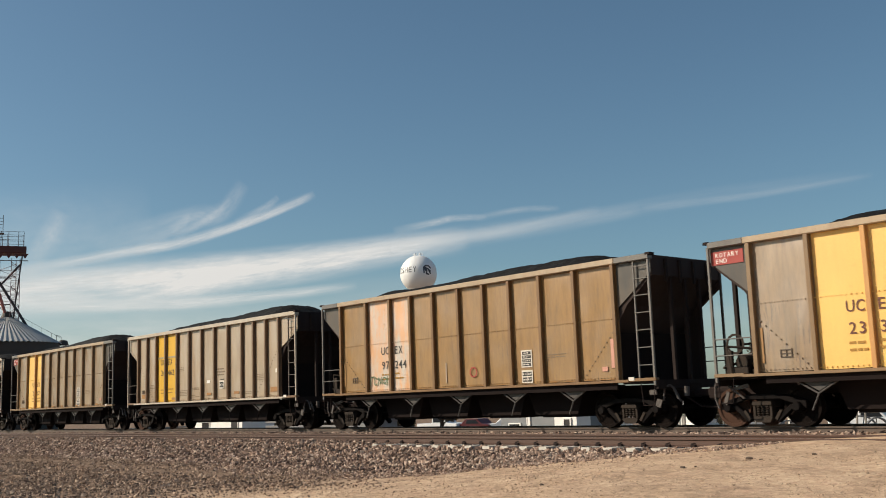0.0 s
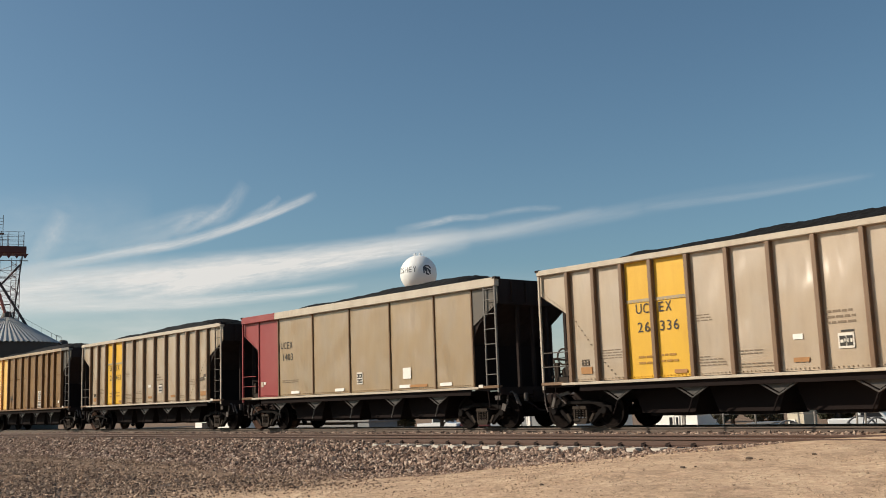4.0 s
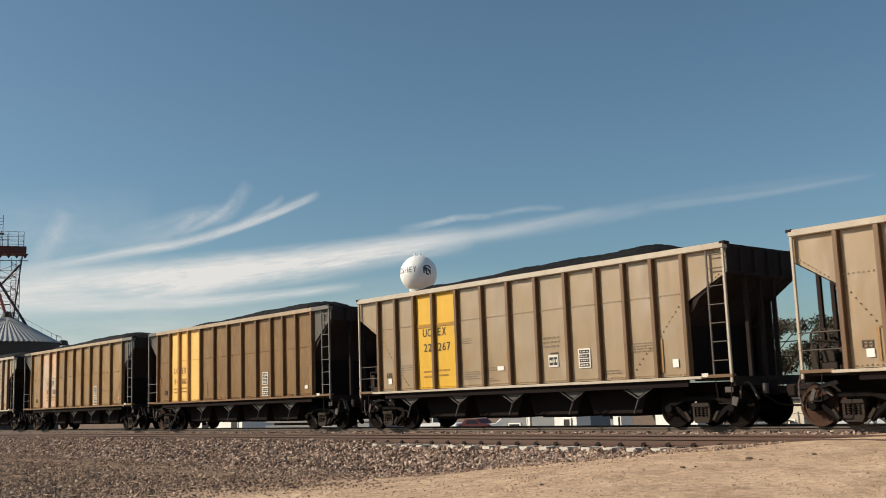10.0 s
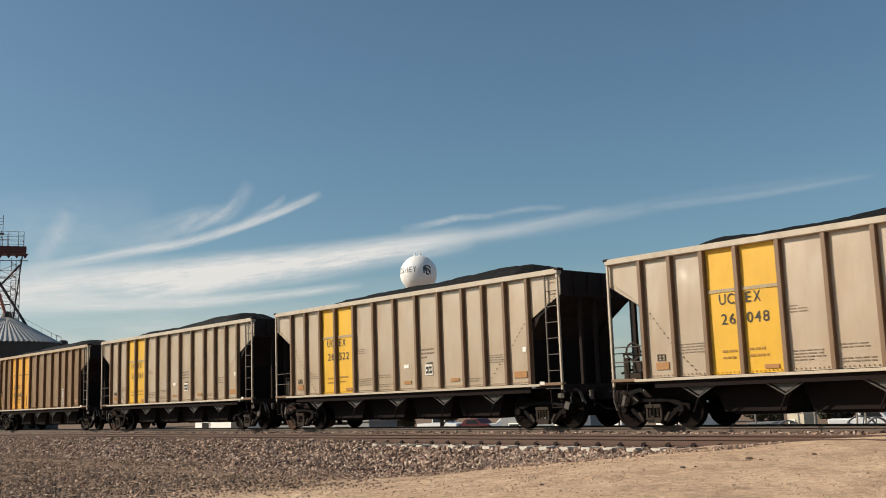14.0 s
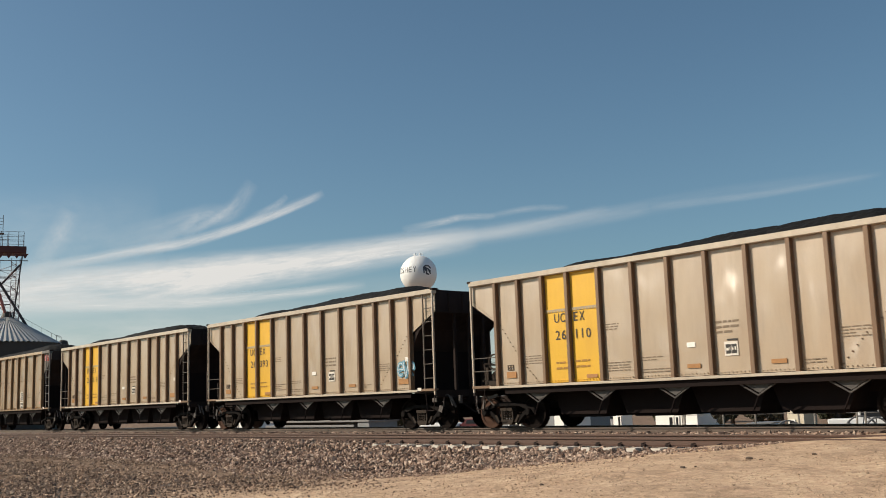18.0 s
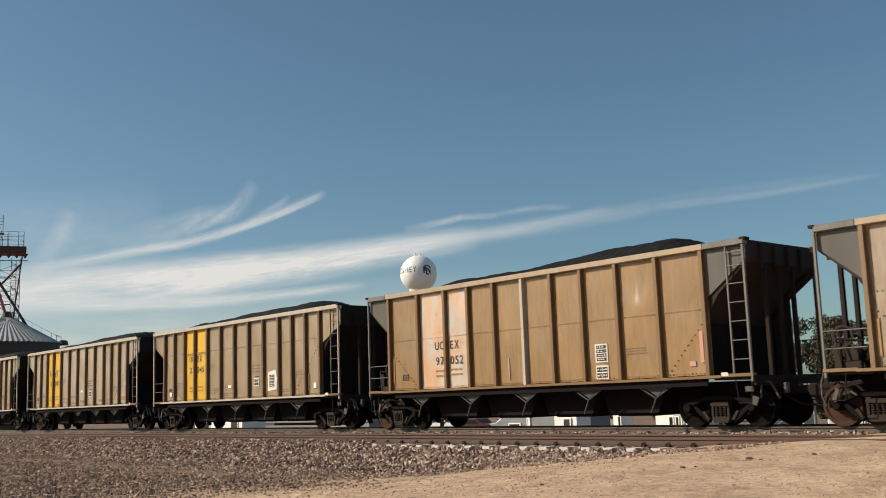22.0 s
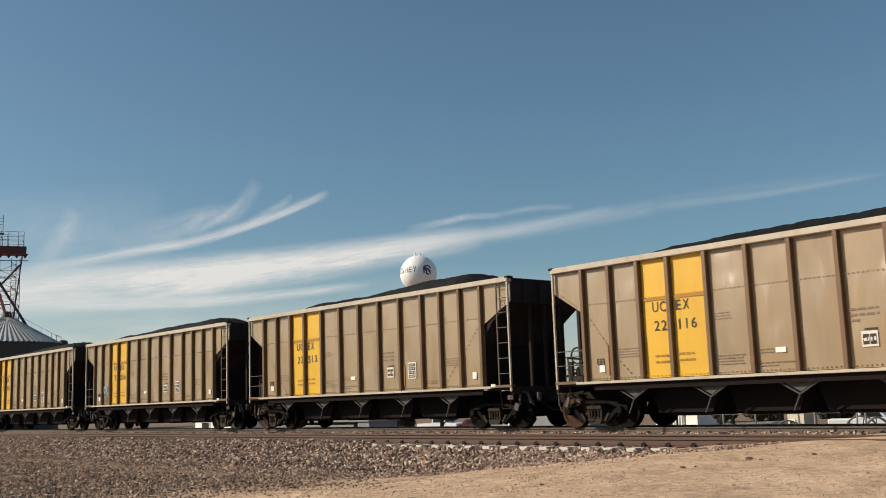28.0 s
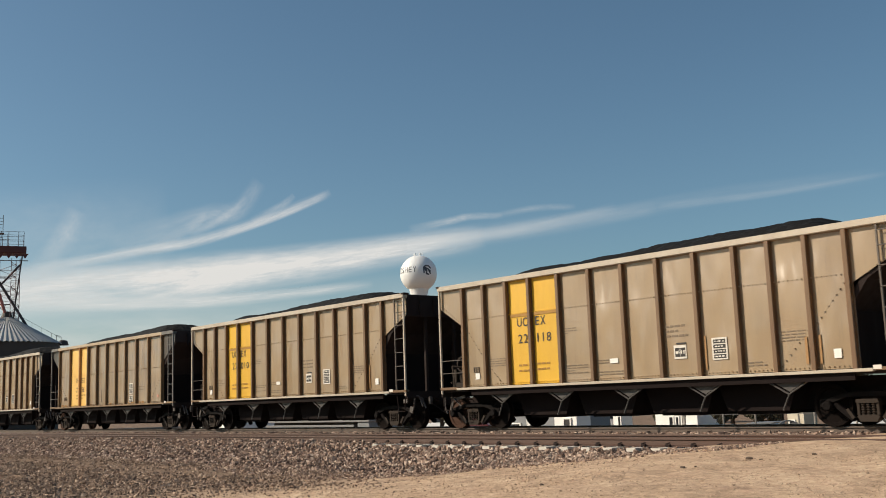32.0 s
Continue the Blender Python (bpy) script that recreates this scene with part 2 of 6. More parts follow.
def mesh_of(bm, name, soft=False):
    me = bpy.data.meshes.new(name)
    bm.to_mesh(me)
    bm.free()
    if soft:
        me.shade_smooth()
    return me


def part(name, bm, material, parent=None, label="", soft=False):
    """Links a bmesh or a mesh as one object, under a thing or a part. The material sits on the object, so alike parts share a mesh."""
    me = bm if isinstance(bm, bpy.types.Mesh) else mesh_of(bm, name, soft)
    if not me.materials:
        me.materials.append(material)
    ob = new(name, me)
    ob.material_slots[0].link = "OBJECT"
    ob.material_slots[0].material = material
    ob.parent = parent
    if label:
        tagged(ob, label)
    return ob


def sheet(name, xs, ys, height, material, label, kind="structure", category="ground"):
    """A grid of ground over xs and ys, with a height for every point."""
    gx, gy = np.meshgrid(xs, ys)
    gz = height(gx, gy)
    co = np.stack([gx, gy, gz], -1).reshape(-1, 3)
    nx, ny = len(xs), len(ys)
    i = np.arange(nx * ny).reshape(ny, nx)
    quads = np.stack([i[:-1, :-1], i[:-1, 1:], i[1:, 1:], i[1:, :-1]], -1).reshape(-1, 4)
    me = bpy.data.meshes.new(name)
    me.from_pydata(co.tolist(), [], quads.tolist())
    me.shade_smooth()
    me.materials.append(material)
    return tagged(new(name, me), label, category, kind=kind)


# ---- ground ----
def dirt_material():
    n = Nodes("dry_dirt")
    v = n.world_coords()
    big, mid, fine = n.noise(v, 0.22, 5, 0.6), n.noise(v, 2.2, 6, 0.65), n.noise(v, 28, 5, 0.7)
    c = n.ramp(mid, [(0.25, (0.42, 0.287, 0.190)), (0.5, (0.55, 0.388, 0.262)), (0.8, (0.66, 0.486, 0.338))])
    grey = n.ramp(fine, [(0.3, (0.085, 0.054, 0.037)), (0.52, (0.180, 0.119, 0.082)), (0.75, (0.33, 0.230, 0.166))])
    sep = n.add("SeparateXYZ")
    n.link(v, sep.inputs[0])
    # the yard is loose grey gravel, the crossing is packed sandy dirt
    edge = n.maths("ADD", n.maths("ADD", sep.outputs["X"], n.maths("MULTIPLY", sep.outputs["Y"], 0.12)), n.maths("MULTIPLY", big, 5.0))
    mask = n.ramp(n.maths("MULTIPLY", n.maths("ADD", edge, 20.0), 0.11), [(0.40, (1, 1, 1)), (0.80, (0, 0, 0))])
    c = n.mix(n.maths("MULTIPLY", mask, 0.88), c, grey)
    # soft darker streaks where wheels have turned
    turn = n.add("Mapping")
    turn.inputs["Rotation"].default_value, turn.inputs["Scale"].default_value = (0, 0, radians(-12)), (0.45, 0.9, 1)
    n.link(v, turn.inputs["Vector"])
    rut = n.ramp(n.noise(turn.outputs[0], 1.0, 5, 0.6), [(0.50, (0, 0, 0)), (0.66, (1, 1, 1))])
    c = n.mix(n.maths("MULTIPLY", rut, 0.25), c, n.mix(0.5, c, (0.20, 0.13, 0.082)))
    blot = n.ramp(n.noise(v, 0.8, 7, 0.68), [(0.36, (0.36, 0.36, 0.36)), (0.5, (0.5, 0.5, 0.5)), (0.66, (0.60, 0.60, 0.60))])
    c = n.mix(0.6, c, blot, "OVERLAY")
    speck = n.ramp(n.noise(v, 11.0, 4, 0.55), [(0.62, (0, 0, 0)), (0.68, (1, 1, 1))])
    c = n.mix(n.maths("MULTIPLY", speck, 0.42), c, (0.15, 0.10, 0.066))
    grit = n.noise(v, 9.0, 6, 0.75)
    c = n.mix(0.60, c, n.ramp(grit, [(0.32, (0.22, 0.22, 0.22)), (0.5, (0.5, 0.5, 0.5)), (0.68, (0.72, 0.72, 0.72))]), "OVERLAY")
    c = n.mix(0.45, c, n.ramp(fine, [(0.3, (0.35, 0.35, 0.35)), (0.7, (0.65, 0.65, 0.65))]), "OVERLAY")
    n.bump(n.maths("ADD", n.maths("MULTIPLY", mid, 1.0), n.maths("MULTIPLY", grit, 0.5)), 0.6, 0.09)
    return n.done(c, 0.92, 0, 0.2)


def grid_lines(points):
    """Uneven grid lines: (from, to, step) stretches."""
    out = []
    for a, b, s in points:
        out += list(np.arange(a, b, s))
    return np.array(out + [points[-1][1]])


def lumps(x, y, size, seed):
    """Smooth uneven heights between -1 and 1, with lumps of that size."""
    u, v = np.asarray(x) / size + 1000.3, np.asarray(y) / size + 1000.7
    i, j = np.floor(u), np.floor(v)
    fu, fv = u - i, v - j
    fu, fv = fu * fu * (3 - 2 * fu), fv * fv * (3 - 2 * fv)

    def at(a, b):
        h = np.sin(a * 127.1 + b * 311.7 + seed * 74.7) * 43758.5453
        return (h - np.floor(h)) * 2 - 1

    return (at(i, j) * (1 - fu) + at(i + 1, j) * fu) * (1 - fv) + (at(i, j + 1) * (1 - fu) + at(i + 1, j + 1) * fu) * fv


WHEEL_RUTS = [((-11.2, 10.5), (-8.5, 11.75), 0.12), ((-7.2, 10.7), (-6.1, 13.2), 0.07), ((-8.9, 12.3), (-8.2, 13.7), 0.07), ((-31.5, 10.2), (-26.8, 9.3), 0.16)]


def rough_dirt(x, y):
    z = dirt_height(x, y)
    near = np.clip(1.2 - np.hypot(x + 14, y - 12) / 35, 0, 1)
    rut = 0.010 * lumps(x * 0.25 + y * 0.05, y - x * 0.18, 0.45, 7)
    rip = 0.030 * lumps(x, y, 2.3, 1) + 0.016 * lumps(x, y, 0.8, 2) + 0.011 * lumps(x, y, 0.36, 3) + 0.006 * lumps(x, y, 0.2, 4)
    tracks = 0.0
    for (xa, ya), (xb, yb), wide in WHEEL_RUTS:
        length = math.hypot(xb - xa, yb - ya)
        ux, uy = (xb - xa) / length, (yb - ya) / length
        s = (x - xa) * ux + (y - ya) * uy
        d = (y - ya) * ux - (x - xa) * uy + 0.12 * np.sin(s * 0.7)
        fade = smooth(-0.5, 0.6, s) * (1 - smooth(length - 0.6, length + 0.5, s))
        tracks = tracks + fade * (0.030 * np.exp(-((np.abs(d) - wide) / (0.5 * wide)) ** 2) - 0.045 * np.exp(-(d / (0.7 * wide)) ** 2))
    return z + (rip + rut) * near + tracks


DIRT = dirt_material()
gx = grid_lines([(-4000, -400, 300), (-400, -70, 15), (-70, -36, 0.35), (-36, -2, 0.13), (-2, 12, 0.7), (12, 60, 6), (60, 400, 40), (400, 4000, 400)])
gy = grid_lines([(-4000, -300, 300), (-300, -10, 20), (-10, 6.5, 0.5), (6.5, 17.0, 0.12), (17.0, 28, 0.4), (28, 80, 4), (80, 400, 40), (400, 4000, 300)])
sheet("ground", gx, gy, rough_dirt, DIRT, "dry tan dirt and gravel yard beside the tracks")


def ballast_material():
    n = Nodes("ballast_bed")
    v = n.world_coords()
    vor = n.add("TexVoronoi", Scale=17.0)
    n.link(v, vor.inputs["Vector"])
    c = n.ramp(vor.outputs["Color"], [(0.0, (0.030, 0.021, 0.017)), (0.5, (0.085, 0.060, 0.048)), (1.0, (0.20, 0.15, 0.125))])
    n.bump(n.maths("MULTIPLY", vor.outputs["Distance"], -1.0), 1.0, 0.05)
    return n.done(c, 0.85, 0, 0.25)


def bed_z(x, y):
    return bed_height(x, y) + 0.012 * np.sin(x * 3.1) * np.sin(y * 5.0)


BED = sheet("ballast_bed", np.arange(-170, 40.1, 0.7), np.arange(13.6, 27.0, 0.22), bed_z, ballast_material(),
      "grey-pink crushed stone ballast under both tracks", category="ballast")


# ---- tracks ----
def rail_profile():
    return [(-0.075, -0.172), (0.075, -0.172), (0.075, -0.16), (0.012, -0.138), (0.010, -0.045), (0.036, -0.034), (0.036, -0.008), (0.028, 0.0),
            (-0.028, 0.0), (-0.036, -0.008), (-0.036, -0.034), (-0.010, -0.045), (-0.012, -0.138), (-0.075, -0.16)]


def rail(y, x0, x1, parent, side):
    bm = bmesh.new()
    a = [bm.verts.new((x0, y + u, v)) for u, v in rail_profile()]
    b = [bm.verts.new((x1, y + u, v)) for u, v in rail_profile()]
    for i in range(len(a)):
        j = (i + 1) % len(a)
        bm.faces.new((a[i], a[j], b[j], b[i]))
    bm.faces.new(a), bm.faces.new(b)
    bmesh.ops.recalc_face_normals(bm, faces=bm.faces[:])
    ob = part("rail", bm, side, parent, "rusty steel rail with a worn bright head")
    ob.data.materials.append(RAILTOP)
    ob.data.polygons.foreach_set("material_index", [1 if f.normal.z > 0.95 and f.center.z > -0.005 else 0 for f in ob.data.polygons])
    return ob


def tie_mesh():
    bm = bmesh.new()
    prism(bm, [(-0.13, -0.40), (0.13, -0.40), (0.115, -0.178), (-0.115, -0.178)], -1.28, 1.28)
    return mesh_of(bm, "tie")


def clip_mesh():
    bm = bmesh.new()
    box(bm, (-0.06, -0.13, -0.178), (0.06, -0.06, -0.118), 0.012)
    rod(bm, (-0.05, -0.10, -0.115), (0.05, -0.10, -0.09), 0.014, 6)
    return mesh_of(bm, "rail_clip")


def track(y, name, side, rise=0.0):
    """Two rails, sleepers and their rail clips; the stretch by the crossing is in single pieces."""
    base = tagged(new(name), "steel track on pale concrete ties in crushed stone", "railway track", "tracks", "structure")
    base.matrix_basis = pose(0, 0, rise)
    for s in (-1, 1):
        rail(y + s * GAUGE, -400, 120, base, side)
    tie, clip = tie_mesh(), clip_mesh()
    far_bm = []
    for i in range(-270, 60):
        x = i * TIE + 0.13
        if -62 < x < -4:
            ob = part("tie", tie, CONCRETE, base)
            ob.matrix_basis = pose(x, y, 0, 0, 0, random.uniform(-0.4, 0.4))
            if x > -45:
                for s in (-1, 1):
                    ob = part("rail_clip", clip, IRON, base)
                    ob.matrix_basis = pose(x, y - GAUGE, 0) if s < 0 else pose(x, y - GAUGE, 0, 0, 0, 180)
        else:
            far_bm.append(x)
    bm = bmesh.new()
    for x in far_bm:
        box(bm, (x - 0.12, y - 1.28, -0.4), (x + 0.12, y + 1.28, -0.178))
    tagged(part("far_ties", bm, CONCRETE, base), kind="stuff")
    return base


track(NEAR, "near_track", RAILRUST)
track(FAR, "far_track", DUSTY_RAIL, RISE)


# ---- lettering ----
def glyph_meshes(chars):
    """Vertices, faces and advance of each letter, one metre high."""
    made = {}
    for ch in chars:
        cu = bpy.data.curves.new("letter", "FONT")
        cu.body, cu.size, cu.resolution_u, cu.offset = ch, 1.0, 3, 0.006
        ob = bpy.data.objects.new("letter", cu)
        me = ob.to_mesh()
        co = [tuple(v.co) for v in me.vertices]
        fs = [tuple(p.vertices) for p in me.polygons]
        made[ch] = (co, fs)
        ob.to_mesh_clear()
        bpy.data.objects.remove(ob)
        bpy.data.curves.remove(cu)
    return made


GLYPHS = glyph_meshes("UCEX0123456789HRSYOTAND")
CAP = max(c[1] for c in GLYPHS["E"][0])


def lettering(bm, text, x, y, z, height, advance, face=-1):
    """Writes text on an upright wall that faces -y, its lower left corner at x, z."""
    k = height / CAP
    for ch in text:
        if ch in GLYPHS:
            co, fs = GLYPHS[ch]
            w = max(c[0] for c in co) - min(c[0] for c in co)
            x0 = min(c[0] for c in co)
            kx = min(k, 0.82 * advance / w) if ch not in "1" else k
            pad = (advance - w * kx) / 2
            vs = [bm.verts.new((x + pad + (c[0] - x0) * kx, y, z + c[1] * k)) for c in co]
            for f in fs:
                bm.faces.new([vs[i] for i in f])
        x += advance
    return bm


def bars(bm, x0, x1, z0, rows, y, height=0.035, gap=0.05, seed=0):
    """Rows of small unreadable writing: plain bars of uneven length."""
    rnd = random.Random(seed)
    for r in range(rows):
        x = x0
        while x < x1 - 0.05:
            w = rnd.uniform(0.07, 0.22)
            e = min(x + w, x1)
            box(bm, (x, y - 0.002, z0 - r * (height + gap)), (e, y + 0.004, z0 + height - r * (height + gap)))
            x = e + 0.04
            if rnd.random() < 0.08:
                break
    return bm


# ---- coal cars ----
LENGTH, HALF = 14.5, 1.60
SKIN = -1.480                      # the side sheets, behind the ribs
FLOOR_Z = 1.24
TOPS = {"A": 4.40, "B": 4.42, "C": 4.42, "D": 4.44}   # over the rail
RIBS_A = [1.07, 1.99, 2.93, 3.86, 4.96, 6.08, 7.19, 8.30, 9.41, 10.52, 11.42, 12.33, 13.26]
RIBS_B = [1.12, 2.58, 3.88, 4.94, 6.05, 7.24, 8.34, 9.44, 10.64, 11.92, 13.28]
RIBS_C = [0.92, 2.09, 2.97, 3.83, 4.92, 6.08, 7.22, 8.33, 9.45, 10.52, 11.38, 12.26, 13.30]
RIBS_D = [1.13, 2.55, 4.85, 7.10, 9.35, 11.60, 13.35]
SHAPES = {"A": (RIBS_A, "hex"), "B": (RIBS_B, "tri"), "C": (RIBS_C, "tri"), "D": (RIBS_D, "hex")}
KEPT = {}


def once(key, build):
    """A mesh that is made at the first call and shared after it."""
    if key not in KEPT:
        KEPT[key] = build()
    return KEPT[key]


def panel_mesh(w, rivets, top, edge=False):
    """A side sheet of width w: slightly dished steel with rows of rivets, on the older cars also up its rear edge."""
    bm = bmesh.new()
    nx, nz = 6, 10
    z0, z1 = FLOOR_Z + 0.05, top - 0.14
    rnd = random.Random(int(w * 1000))
    grid = [[bm.verts.new((i / nx * w, SKIN - 0.012 * math.sin(math.pi * i / nx) * math.sin(math.pi * j / nz) + rnd.uniform(-0.004, 0.004),
                           z0 + (z1 - z0) * j / nz)) for i in range(nx + 1)] for j in range(nz + 1)]
    for j in range(nz):
        for i in range(nx):
            f = bm.faces.new((grid[j][i], grid[j][i + 1], grid[j + 1][i + 1], grid[j + 1][i]))
            f.smooth = True
    if rivets:
        n = max(3, int(w / 0.11))
        for row in rivets:
            for i in range(n):
                x = 0.07 + (w - 0.14) * i / (n - 1)
                box(bm, (x - 0.013, SKIN - 0.030, row - 0.013), (x + 0.013, SKIN + 0.01, row + 0.013))
    if edge:
        for i in range(17):
            z = z0 + 0.1 + i * (z1 - z0 - 0.2) / 16
            box(bm, (0.115, SKIN - 0.026, z - 0.020), (0.137, SKIN + 0.01, z + 0.020))
    return mesh_of(bm, "side_panel")


def rib_mesh(top):
    bm = bmesh.new()
    box(bm, (-0.055, -HALF, FLOOR_Z), (0.055, SKIN + 0.02, top - 0.10), 0.008)
    box(bm, (-0.080, SKIN - 0.012, FLOOR_Z + 0.03), (0.080, SKIN + 0.02, top - 0.14))
    return mesh_of(bm, "rib")


def thin_rib_mesh(top):
    bm = bmesh.new()
    box(bm, (-0.03, SKIN - 0.045, FLOOR_Z), (0.03, SKIN + 0.02, top - 0.20), 0.006)
    return mesh_of(bm, "rib")


def chord_mesh(deep, top, x0=0.0, x1=LENGTH):
    bm = bmesh.new()
    box(bm, (x0, -HALF - 0.02, top - deep), (x1, -HALF + 0.17, top), 0.015)
    return mesh_of(bm, "top_chord")


def corner_cap_mesh(front, top):
    bm = bmesh.new()
    f = (lambda x: LENGTH - x) if front else (lambda x: x)
    lo, hi = sorted((f(-0.05), f(0.10)))
    box(bm, (lo, -HALF - 0.025, top - 0.05), (hi, -HALF + 0.20, top + 0.018), 0.01)
    return mesh_of(bm, "corner_cap")


def sill_mesh():
    bm = bmesh.new()
    box(bm, (0.75, -HALF - 0.02, FLOOR_Z - 0.035), (LENGTH - 0.85, SKIN + 0.05, FLOOR_Z + 0.035), 0.006)
    return mesh_of(bm, "side_sill")


def sill_web_mesh():
    bm = box(bmesh.new(), (1.3, -HALF + 0.08, FLOOR_Z - 0.20), (LENGTH - 1.3, -HALF + 0.14, FLOOR_Z - 0.037))
    return mesh_of(bm, "sill_web")


def mirrored(outline):
    return [(LENGTH - x, z) for x, z in reversed(outline)]


def bay_outline(style, end, top):
    if style == "hex":
        return [(0.02, top - 0.13), (0.02, 3.70), (end, 3.06), (end, top - 0.13)]
    return [(0.04, top - 0.13), (0.04, 3.95), (end, 3.07), (end, top - 0.13)]


def bay_mesh(style, end, front, top):
    bm = bmesh.new()
    o = bay_outline(style, end, top)
    prism(bm, mirrored(o) if front else o, SKIN - 0.01, SKIN + 0.012)
    if style == "hex":
        for i in range(9):
            x, z = 0.08 + i * 0.09, 3.78 - i * 0.062
            x = LENGTH - x if front else x
            box(bm, (x - 0.013, SKIN - 0.03, z - 0.013), (x + 0.013, SKIN, z + 0.013))
    return mesh_of(bm, "end_bay_plate")


def slope_mesh(style, front, top):
    """A slope sheet with the beam above it."""
    y0, y1 = SKIN + 0.03, 1.515
    if style == "tri":
        slope = [(0.04, top - 0.03), (0.16, top - 0.03), (0.16, 3.98), (1.02, 3.26), (2.40, 1.25), (2.26, 1.22), (0.88, 3.18), (0.04, 3.88)]
    else:
        slope = [(0.02, top - 0.03), (0.16, top - 0.03), (0.16, 3.78), (0.98, 3.22), (2.40, 1.25), (2.26, 1.22), (0.86, 3.15), (0.02, 3.66)]
    return mesh_of(prism(bmesh.new(), mirrored(slope) if front else slope, y0, y1), "slope_sheet")


def stiffener_mesh(front, top):
    x0, x1 = (LENGTH - 0.03, LENGTH + 0.03) if front else (-0.03, 0.03)
    return mesh_of(box(bmesh.new(), (x0, -0.04, 3.72), (x1, 0.04, top - 0.1), 0.006), "end_stiffener")


def far_wall_mesh(style, end, top):
    """The side away from the camera, open at the ends below the slope sheets."""
    o = bay_outline(style, end, top)
    edge = o[1:-1]
    outline = [(0.03, top - 0.02)] + edge + [(end, FLOOR_Z), (LENGTH - 0.75, FLOOR_Z), (LENGTH - 0.75, 3.15), (LENGTH - 0.02, 3.68), (LENGTH - 0.02, top - 0.02)]
    return mesh_of(prism(bmesh.new(), outline, 1.50, 1.56), "far_side")


def bulkhead_mesh(end, front):
    o = [(end, FLOOR_Z), (end, 2.5), (end + 0.08, 2.5), (end + 0.08, FLOOR_Z)]
    return mesh_of(prism(bmesh.new(), mirrored(o) if front else o, SKIN + 0.03, 1.49), "bulkhead")


def end_frame_mesh(front):
    """The deck of a car end and its beam."""
    bm = bmesh.new()
    f = (lambda x: LENGTH - x) if front else (lambda x: x)
    lo, hi = sorted((f(-0.02), f(1.10)))
    box(bm, (lo, -1.52, 1.16), (hi, 1.52, 1.22))
    lo, hi = sorted((f(-0.02), f(0.10)))
    box(bm, (lo, -1.55, 1.02), (hi, 1.55, 1.24))
    return mesh_of(bm, "end_frame")


def end_post_mesh(front):
    x0, x1 = (LENGTH - 0.16, LENGTH - 0.06) if front else (0.06, 0.16)
    return mesh_of(box(bmesh.new(), (x0, -0.05, 1.2), (x1, 0.05, 3.9), 0.008), "end_post")


def corner_post_mesh(front, side, top):
    f = (lambda x: LENGTH - x) if front else (lambda x: x)
    lo, hi = sorted((f(0.02), f(0.08)))
    y = -1.57 * side
    return mesh_of(box(bmesh.new(), (lo, y - 0.03, 1.10), (hi, y + 0.03, top - 0.12), 0.006), "corner_post")


def ladder_mesh(front, side, top):
    """A ladder, or at the rear grab irons, beside the corner post, and the stirrup below."""
    bm = bmesh.new()
    f = (lambda x: LENGTH - x) if front else (lambda x: x)
    y = -1.57 * side
    if front and side > 0:
        lo, hi = sorted((f(0.50), f(0.535)))
        box(bm, (lo, y - 0.02, 1.22), (hi, y + 0.02, top - 0.16))
        levels, reach = [1.62, 2.06, 2.50, 2.94, 3.38, 3.80, 4.12], 0.53
    else:
        levels, reach = [1.72, 2.10], 1.05
    for z in levels:
        rod(bm, (f(0.05), y - 0.02, z), (f(reach), y - 0.02, z), 0.014, 6)
    return mesh_of(bm, "ladder")


def stirrup_mesh(front, side):
    bm = bmesh.new()
    f = (lambda x: LENGTH - x) if front else (lambda x: x)
    y = -1.57 * side
    rod(bm, (f(0.06), y, 1.2), (f(0.12), y, 0.62), 0.014, 6)
    rod(bm, (f(0.50), y, 1.2), (f(0.44), y, 0.62), 0.014, 6)
    rod(bm, (f(0.12), y, 0.62), (f(0.44), y, 0.62), 0.014, 6)
    return mesh_of(bm, "stirrup")


def step_plate_mesh(front):
    bm = bmesh.new()
    f = (lambda x: LENGTH - x) if front else (lambda x: x)
    lo, hi = sorted((f(0.0), f(0.80)))
    box(bm, (lo, -HALF - 0.01, 1.22), (hi, -HALF + 0.14, 1.30), 0.008)
    return mesh_of(bm, "step_plate")


def sill_beam_mesh():
    bm = bmesh.new()
    box(bm, (-0.05, -0.22, 0.78), (LENGTH + 0.05, 0.22, 1.14))
    return mesh_of(bm, "centre_sill")


def coupler_mesh(front):
    bm = bmesh.new()
    f = (lambda x: LENGTH - x) if front else (lambda x: x)
    lo, hi = sorted((f(0.0), f(-0.55)))
    box(bm, (lo, -0.09, 0.80), (hi, 0.09, 0.98), 0.02)
    lo, hi = sorted((f(-0.50), f(-0.90)))
    box(bm, (lo, -0.17, 0.70), (hi, 0.15, 1.02), 0.05)
    rod(bm, (f(0.05), -0.45, 0.85), (f(-0.45), -0.40, 0.55), 0.025, 6)
    rod(bm, (f(-0.45), -0.40, 0.55), (f(-0.84), -0.30, 0.52), 0.025, 6)
    rod(bm, (f(0.0), -0.95, 1.0), (f(-0.10), -0.2, 0.92), 0.018, 6)
    return mesh_of(bm, "coupler")


def chute_mesh():
    bm = bmesh.new()
    prism(bm, [(-1.10, 1.18), (-0.80, 0.42), (0.80, 0.42), (1.10, 1.18)], -0.88, 0.88)
    prism(bm, [(-0.70, 0.45), (-0.62, 0.34), (0.62, 0.34), (0.70, 0.45)], -0.75, 0.75)
    return mesh_of(bm, "hopper_chute")


